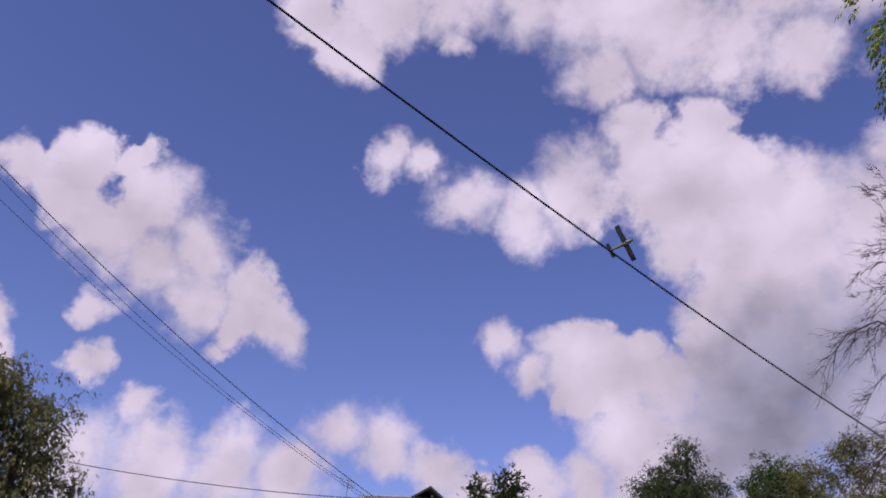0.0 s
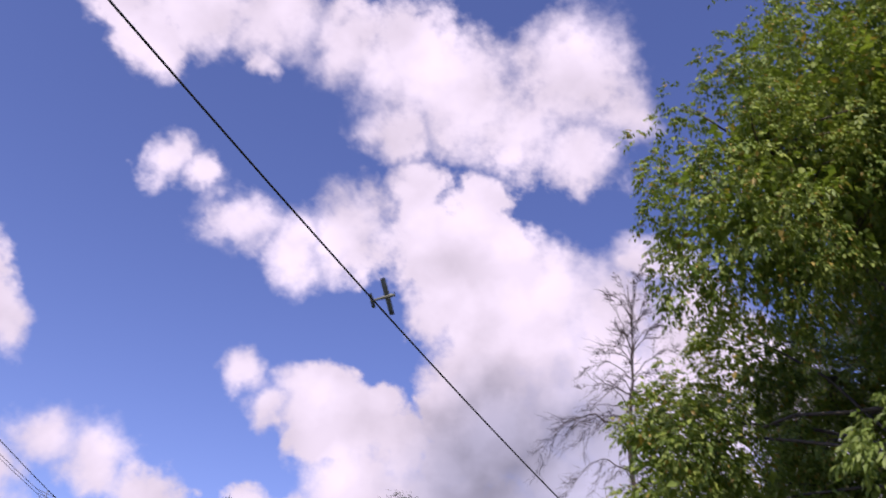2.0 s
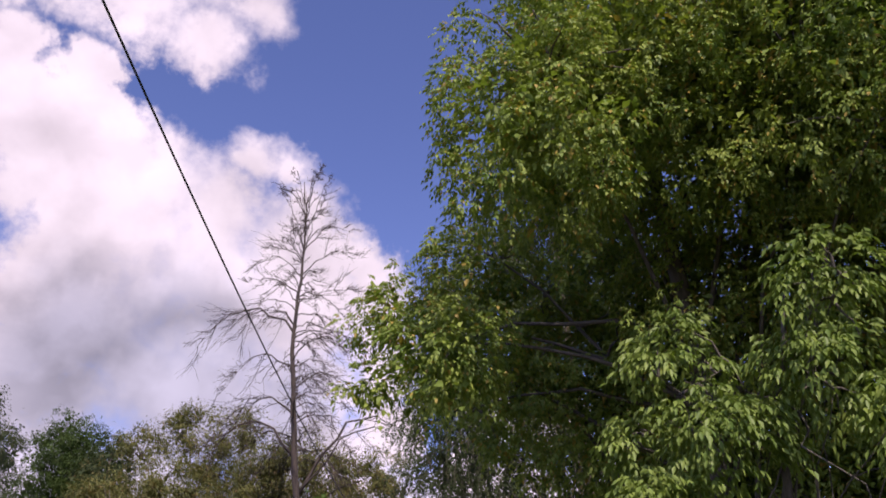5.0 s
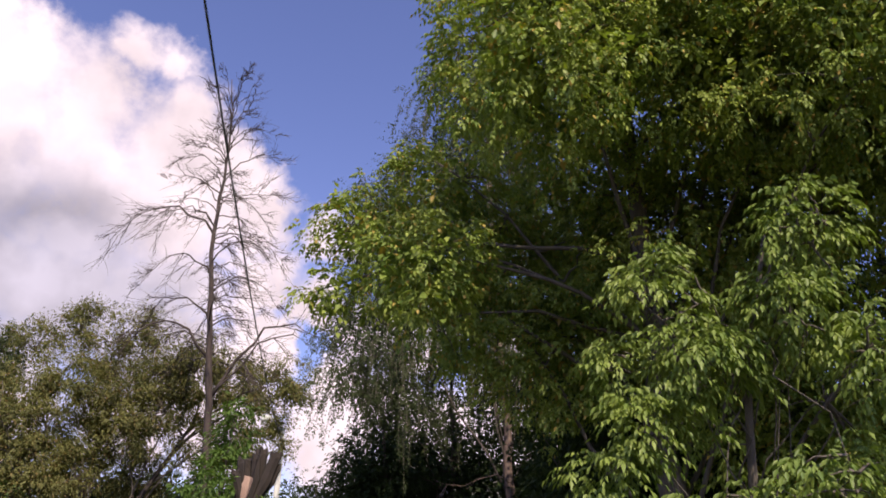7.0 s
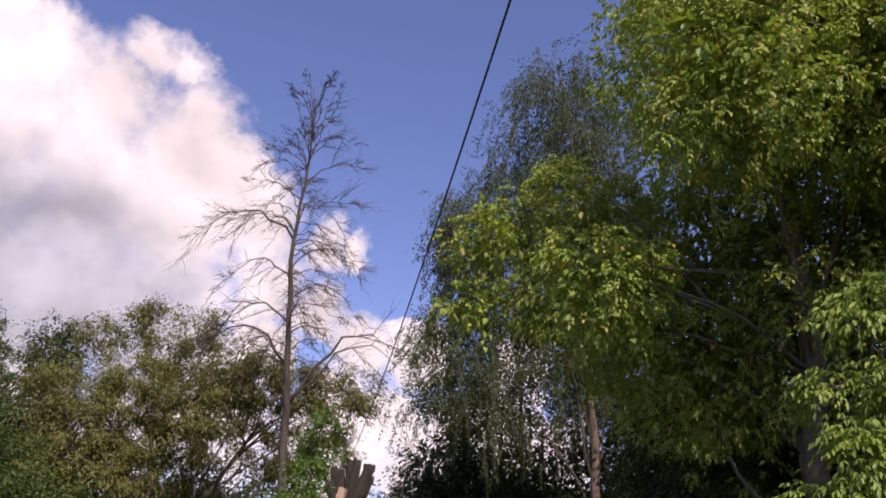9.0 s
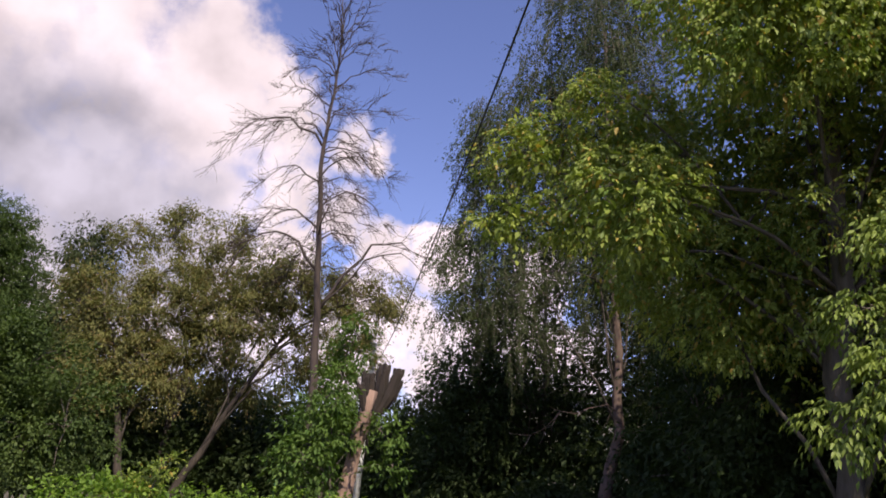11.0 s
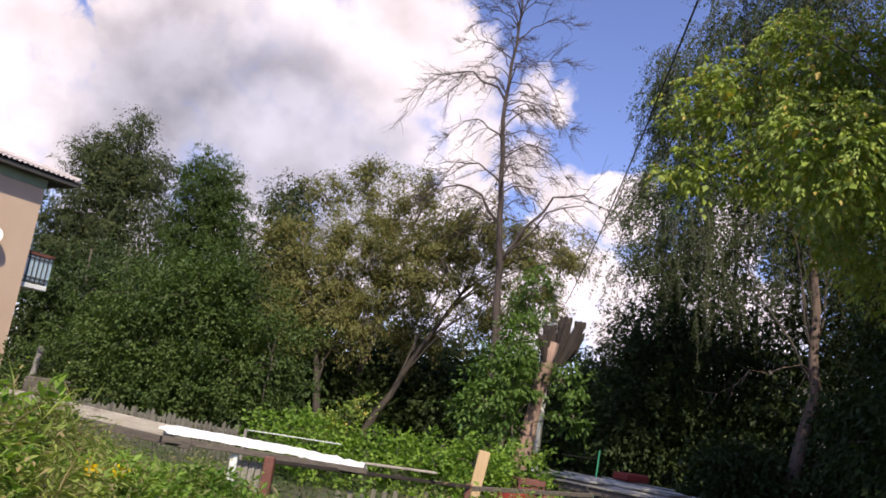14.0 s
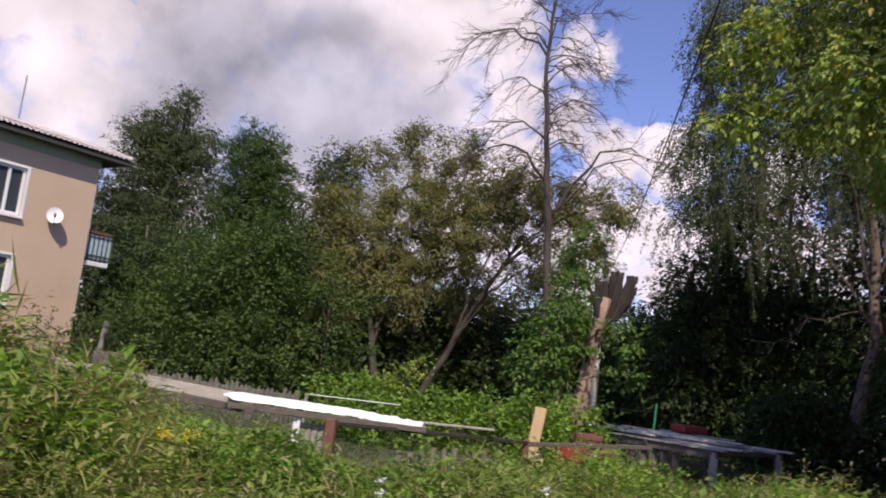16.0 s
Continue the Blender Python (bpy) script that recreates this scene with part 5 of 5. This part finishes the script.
def lump(name, label, category, where, size, mat, seed):
    """A sagging sack or stone, rounded and uneven."""
    bm = bmesh.new()
    bmesh.ops.create_icosphere(bm, subdivisions=3, radius=1.0)
    for v in bm.verts:
        k = 1 + 0.25 * noise.noise(v.co * 1.7 + Vector((seed, 0, 0))) + 0.06 * noise.noise(v.co * 6)
        v.co = Vector((v.co.x * size[0] * k, v.co.y * size[1] * k, max(v.co.z, -0.75) * size[2] * k + size[2] * 0.7))
    s = Shape()
    s.take(bm)
    single(name, s, mat, label, category, where, smooth=True)


lump("sack", "grey plastic sack slumped beside the barrels", "sack", (1.50, 15.1, 0), (0.15, 0.15, 0.22), CONCRETE, 2.0)
lump("sack", "pale straw-coloured sack under the rail", "sack", (0.42, 13.5, 0), (0.18, 0.15, 0.24), FRESHWOOD, 5.0)
lump("concrete_block", "pale grey block behind the crate", "block", (1.03, 15.95, 0), (0.085, 0.09, 0.36), WHITEPAINT, 7.0)


def old_table():
    t = thing("board_table", "low table topped with weathered grey boards and old doors", "table", (1.42, 17.1, 0))
    a, u, v_ = Vector((0, 0, 0.72)), Vector((2.15, -2.0, 0)), Vector((1.75, 1.9, 0))
    rng = random.Random(9)

    def slab(name, p0, p1, q0, q1, z, thick, mat, skew=0.0):
        s = Shape()
        for dz in (0, -thick):
            for p, q in ((p0, q0), (p1, q0 + skew), (p1, q1 + skew), (p0, q1)):
                s.v.append(tuple(a + u * p + v_ * q + Vector((0, 0, z + dz))))
        s.f = [(0, 1, 2, 3), (7, 6, 5, 4), (0, 4, 5, 1), (1, 5, 6, 2), (2, 6, 7, 3), (3, 7, 4, 0)]
        return part(name, s, mat, t)

    n = 15
    for i in range(n):
        k0, k1 = i / n + rng.uniform(0.002, 0.010), (i + 1) / n - rng.uniform(0.002, 0.014)
        slab("board", rng.uniform(-0.09, 0.05), 1 + rng.uniform(-0.12, 0.07), k0, k1, rng.uniform(-0.015, 0.02), 0.028, PALEBOARD if i % 5 else GREYWOOD, rng.uniform(-0.012, 0.012))
    slab("old_door", 0.08, 0.52, 0.04, 0.36, 0.062, 0.035, PALEBOARD, 0.03)
    slab("old_door", 0.56, 0.95, 0.30, 0.62, 0.058, 0.03, GREYWOOD, -0.03)
    for q in (0.12, 0.30, 0.55, 0.80):
        slab("loose_batten", rng.uniform(-0.06, 0.2), rng.uniform(0.7, 1.05), q, q + 0.022, 0.085, 0.022, PALEBOARD, rng.uniform(-0.06, 0.06))
    for q in (0.03, 0.97):
        p0, p1 = a + v_ * q - Vector((0, 0, 0.11)), a + u + v_ * q - Vector((0, 0, 0.11))
        part("bearer", plank(p0, p1, 0.14, 0.05), DARKWOOD, t)
    for p in (0.04, 0.5, 0.96):
        part("bearer", plank(a + u * p - Vector((0, 0, 0.085)), a + u * p + v_ - Vector((0, 0, 0.085)), 0.09, 0.05), DARKWOOD, t)
    for i in range(9):
        c = a + u * (0.06 + 0.08 * i) + v_ * 0.05
        part("side_board", Shape().box((c.x - 0.07, c.y - 0.012, 0.0), (c.x + 0.07, c.y + 0.012, rng.uniform(0.46, 0.6))), DARKWOOD, t)
    for p, q in ((0.03, 0.03), (0.97, 0.03), (0.03, 0.97), (0.97, 0.97)):
        c = a + u * p + v_ * q
        part("leg", Shape().box((c.x - 0.065, c.y - 0.05, -0.05), (c.x + 0.065, c.y + 0.05, 0.64), bevel=0.008), GREYWOOD, t)


old_table()
single("red_sheet", Shape().box((-0.35, -0.2, 0), (0.35, 0.2, 0.16), bevel=0.03), RED, "dull red painted box lying on the board table", "box", (3.65, 17.9, 0.81), 35)
for x, y, top in ((-0.05, 20.3, 1.42), (1.15, 20.0, 1.36), (3.35, 20.6, 1.30)):
    single("green_stake", Shape().tube([(0, 0, -0.05), (0.05, 0, top)], 0.022, 8), GREENPAINT, "thin green painted metal stake holding a net", "stake", (x, y, 0), group="net stakes")
cable((0.0, 20.3, 1.38), (1.2, 20.0, 1.32), 0.03, 0.006, "thin wire strung between green stakes", 8)
cable((1.2, 20.0, 1.30), (3.4, 20.6, 1.10), 0.10, 0.006, "thin wire strung between green stakes", 8)


def shed():
    s = thing("grey_shed", "dim grey plastered outbuilding behind the shade trees", "shed", (11.8, 34.0, 0))
    body = Shape().box((-2.4, 0, 0), (-0.2, 0.3, 5.8)).box((0.9, 0, 0), (3.5, 0.3, 5.8)).box((-0.2, 0, 0), (0.9, 0.3, 3.4)).box((-0.2, 0, 5.0), (0.9, 0.3, 5.8))
    body.box((-2.4, 0.3, 0), (-2.1, 5, 5.8)).box((3.2, 0.3, 0), (3.5, 5, 5.8)).box((-2.1, 4.7, 0), (3.2, 5, 5.8))
    part("wall", body, CONCRETE, s)
    part("roof", Shape().box((-2.8, -0.4, 5.8), (3.9, 5.4, 6.0), bevel=0.03), EAVE, s)
    part("window", Shape().box((-0.2, 0.1, 3.4), (0.9, 0.14, 5.0)), GLASS, s)


shed()


# ---- the aeroplane ----
def aeroplane():
    at_ = Vector((5.79, -0.65, 1.56)) + heading(-33.1, 28.3) * 395
    p = thing("biplane", "dark green biplane with grey fuselage banking in flight", "aeroplane", at_)
    away = heading(-33.1, 28.3)
    nose_dir = (heading(-32.0, 28.75) - away).normalized()
    nose_dir = (nose_dir - away * nose_dir.dot(away)).normalized()
    belly = (-away * 0.96 + nose_dir * 0.1).normalized()
    up = -(belly - nose_dir * belly.dot(nose_dir)).normalized()
    left = up.cross(nose_dir)
    p.matrix_world = Matrix.Translation(at_) @ Matrix((nose_dir, left, up)).transposed().to_4x4()
    fus = Shape().tube([(-6.8, 0, 0.5), (-6.2, 0, 0.45), (-3.5, 0, 0.25), (-0.5, 0, 0.0), (2.0, 0, 0.0), (3.6, 0, 0.05), (4.6, 0, 0.1), (5.2, 0, 0.1)],
                       [0.12, 0.30, 0.60, 0.88, 0.95, 0.92, 0.82, 0.45], 16)
    part("fuselage", fus, PLANE_LIGHT, p, "grey-yellow fuselage", True)

    def wing(name, half, chord, z, x):
        s = Shape()
        prof = [(0.5, 0.0), (0.42, 0.09), (0.2, 0.13), (-0.2, 0.08), (-0.5, 0.0), (-0.2, -0.03), (0.2, -0.05), (0.42, -0.05)]
        ys = [-half, -half + 0.35, 0, half - 0.35, half]
        for y, k in zip(ys, (0.75, 1, 1, 1, 0.75)):
            s.v += [(x + a * chord * k, y, z + b * chord) for a, b in prof]
        m = len(prof)
        s.f = [(i * m + j, i * m + (j + 1) % m, (i + 1) * m + (j + 1) % m, (i + 1) * m + j) for i in range(4) for j in range(m)]
        s.f += [tuple(range(m))[::-1], tuple(4 * m + j for j in range(m))]
        return part(name, s, PLANE_GREEN, p, smooth=False)

    wing("upper_wing", 9.1, 2.4, 1.55, 1.6)
    wing("lower_wing", 7.1, 2.0, -0.6, 1.3)
    wing("tailplane", 3.6, 1.7, 0.75, -6.0)
    fin = Shape()
    for y in (-0.08, 0.08):
        fin.v += [(-5.0, y, 0.6), (-6.9, y, 0.6), (-7.1, y, 2.6), (-6.2, y, 2.7)]
    fin.f = [(0, 1, 2, 3), (7, 6, 5, 4), (0, 4, 5, 1), (1, 5, 6, 2), (2, 6, 7, 3), (3, 7, 4, 0)]
    part("fin", fin, PLANE_GREEN, p)
    for y in (-6.0, 6.0):
        for x in (0.8, 2.2):
            part("strut", Shape().tube([(x, y, -0.55), (x + 0.2, y, 1.5)], 0.07, 6), PLANE_GREEN, p)
    for y in (-1.7, 1.7):
        w_ = part("wheel", Shape().tube([(2.2, y - 0.15, -2.0), (2.2, y + 0.15, -2.0)], 0.42, 14), RUBBER, p)
        part("gear_leg", Shape().tube([(2.2, y, -2.0), (2.0, y * 0.3, -0.7)], 0.09, 6), PLANE_LIGHT, w_)
    hub = part("propeller", Shape().tube([(5.15, 0, 0.1), (5.55, 0, 0.1)], [0.28, 0.08], 10), PLANE_GREEN, p)
    for k in range(4):
        a = k * math.pi / 2 + 0.4
        d = Vector((0, math.cos(a), math.sin(a)))
        part("blade", Shape().tube([Vector((5.3, 0, 0.1)) + d * 0.1, Vector((5.3, 0, 0.1)) + d * 1.0, Vector((5.3, 0, 0.1)) + d * 1.75], [0.06, 0.13, 0.05], 5), PLANE_GREEN, hub)


aeroplane()


# ---- weeds ----
def weeds(name, label, n, where, height, mat, seed, leaves, leaf, width, spread=0.09, lean=0.25):
    """Upright stalks with leaves along them; height and place come from functions."""
    rng = np.random.default_rng(seed)
    foot = where(rng, n)
    tall = height(foot[:, 0], foot[:, 1]) * rng.uniform(0.55, 1.1, n)
    tilt = rng.normal(size=(n, 2)) * lean
    g = np.array([ground_height(x, y) for x, y in foot])
    s = rng.random((n, leaves)) ** 0.8
    px = foot[:, None, 0] + tilt[:, None, 0] * s * tall[:, None]
    py = foot[:, None, 1] + tilt[:, None, 1] * s * tall[:, None]
    pz = g[:, None] + s * tall[:, None]
    base = np.stack([px, py, pz], -1).reshape(-1, 3) + rng.normal(size=(n * leaves, 3)) * spread * 0.4
    axis = rng.normal(size=(n * leaves, 3)) * [1, 1, 0.5] + [0, 0, 0.35]
    size = rng.uniform(0.6, 1.3, n * leaves) * np.repeat(np.clip(tall, 0.4, 1.3), leaves)
    me = leaf_mesh(name, mat, base, axis, np.cross(axis, [0, 0, 1.0]) + rng.normal(size=axis.shape) * 0.3, leaf * size, width * size)
    ob = new(name, me)
    return tagged(ob, label, "weeds", kind="stuff")


def field(rng, n, x0=-11.0, x1=9.0, y0=3.2, y1=13.8):
    p = np.stack([rng.uniform(x0, x1, n), rng.uniform(y0, y1, n)], 1)
    if y1 == 13.8:                       # the weeds stop at the frames and go on beside the rail
        far = p[:, 1] > 10.0 + 3.4 * np.clip((p[:, 0] + 1.8) / 2.5, 0, 1)
        p[far, 1] = 3.2 + (p[far, 1] - 3.2) * 0.5
    return p


def weed_height(x, y):
    left = 1 / (1 + np.exp((x + 3.3) * 1.5))
    near = np.clip((11.5 + 4.5 / (1 + np.exp(-(x + 0.6) * 3)) - y) / 5.0, 0.35, 1.0)
    patch = 0.80 + 0.36 * np.sin(x * 1.9 + 0.7 * y) * np.sin(y * 1.6 - 0.8 * x) + 0.12 * np.sin(x * 5.1) * np.sin(y * 4.3)
    low = 1 - 0.24 * np.exp(-((x + 2.1) / 1.5) ** 2 - ((y - 9.0) / 2.3) ** 2)
    return ((0.62 + 0.72 * left) * near + 0.12) * patch * low * np.where(y > 11.0, 0.8, 1.0)


def patchy(fx, fy, cut, soft=0.25):
    """Places that keep to patches of the field."""
    def pick(rng, n):
        p = field(rng, n * 4)
        v = np.sin(p[:, 0] * 1.1 + fx) * np.sin(p[:, 1] * 1.3 + fy) + 0.6 * np.sin(p[:, 0] * 2.7 - fy + p[:, 1]) * np.sin(p[:, 1] * 2.3 + fx)
        return p[v + rng.normal(size=len(p)) * soft > cut][:n]
    return pick


weeds("nettles", "leafy green nettles in thick patches", 7500, patchy(0.3, 1.1, -0.05), weed_height, NETTLE, 201, 36, 0.12, 0.062, 0.10, 0.16)
weeds("goosefoot", "pale grey-green feathery weeds", 5000, patchy(2.1, 0.2, 0.1), lambda x, y: weed_height(x, y) * 1.1, PALE, 205, 50, 0.055, 0.016, 0.10, 0.18)
weeds("tall_weeds", "tall mixed green weeds in front of the plots", 7000, field, weed_height, GRASS, 206, 32, 0.085, 0.028)
weeds("grass_blades", "long green and straw-coloured grass blades", 15000, field, lambda x, y: weed_height(x, y) * 0.9, GRASS, 202, 7, 0.34, 0.014, 0.05, 0.15)
weeds("dry_grass", "dry straw-coloured grass heads among the weeds", 3600, patchy(4.0, 2.0, -0.3), lambda x, y: weed_height(x, y) * 1.15, STRAW, 203, 16, 0.08, 0.010, 0.02, 0.1)
weeds("thistle_heads", "faded pinkish seed heads on thin stalks", 420, patchy(1.0, 4.0, 0.0), lambda x, y: weed_height(x, y) * 1.12, THISTLE, 207, 34, 0.045, 0.02, 0.05, 0.06)
weeds("low_plants", "low leafy plants on the garden plots", 8000, lambda rng, n: field(rng, n, -14, 12, 10.5, 24), lambda x, y: 0.30 + 0 * x, MID, 204, 16, 0.11, 0.05)


def flower_head(name, label, where, spread, n, mat, size, seed):
    """A cluster of small petals on a stalk that reaches the ground."""
    rng = np.random.default_rng(seed)
    f_ = thing(name, label, "flower", (where[0], where[1], ground_height(where[0], where[1])))
    top = where[2] - ground_height(where[0], where[1])
    part("stalk", Shape().tube([(0, 0, 0), (0.02, 0, top * 0.5), (0, 0, top)], 0.006, 5), NETTLE, f_)
    base = rng.normal(size=(n, 3)) * spread + [0, 0, top]
    tagged(part("bloom", leaf_mesh("bloom", mat, base, rng.normal(size=(n, 3)) + [0, 0, 0.6], rng.normal(size=(n, 3)), np.full(n, size), np.full(n, size * 0.6)), mat, f_), kind="stuff")


for i, (x, y, z) in enumerate(((-2.78, 6.6, 0.77), (-2.56, 6.6, 0.79))):
    flower_head("yellow_flower", "bright yellow flower cluster among the weeds", (x, y, z), (0.035, 0.035, 0.03), 70, PETAL_YELLOW, 0.035, 300 + i)
for i, (x, y, z) in enumerate(((-0.89, 6.0, 0.72), (0.28, 6.0, 0.80), (-0.87, 5.95, 0.64))):
    flower_head("white_flower", "small white daisy among the weeds", (x, y, z), (0.015, 0.015, 0.008), 16, PETAL_WHITE, 0.035, 320 + i)
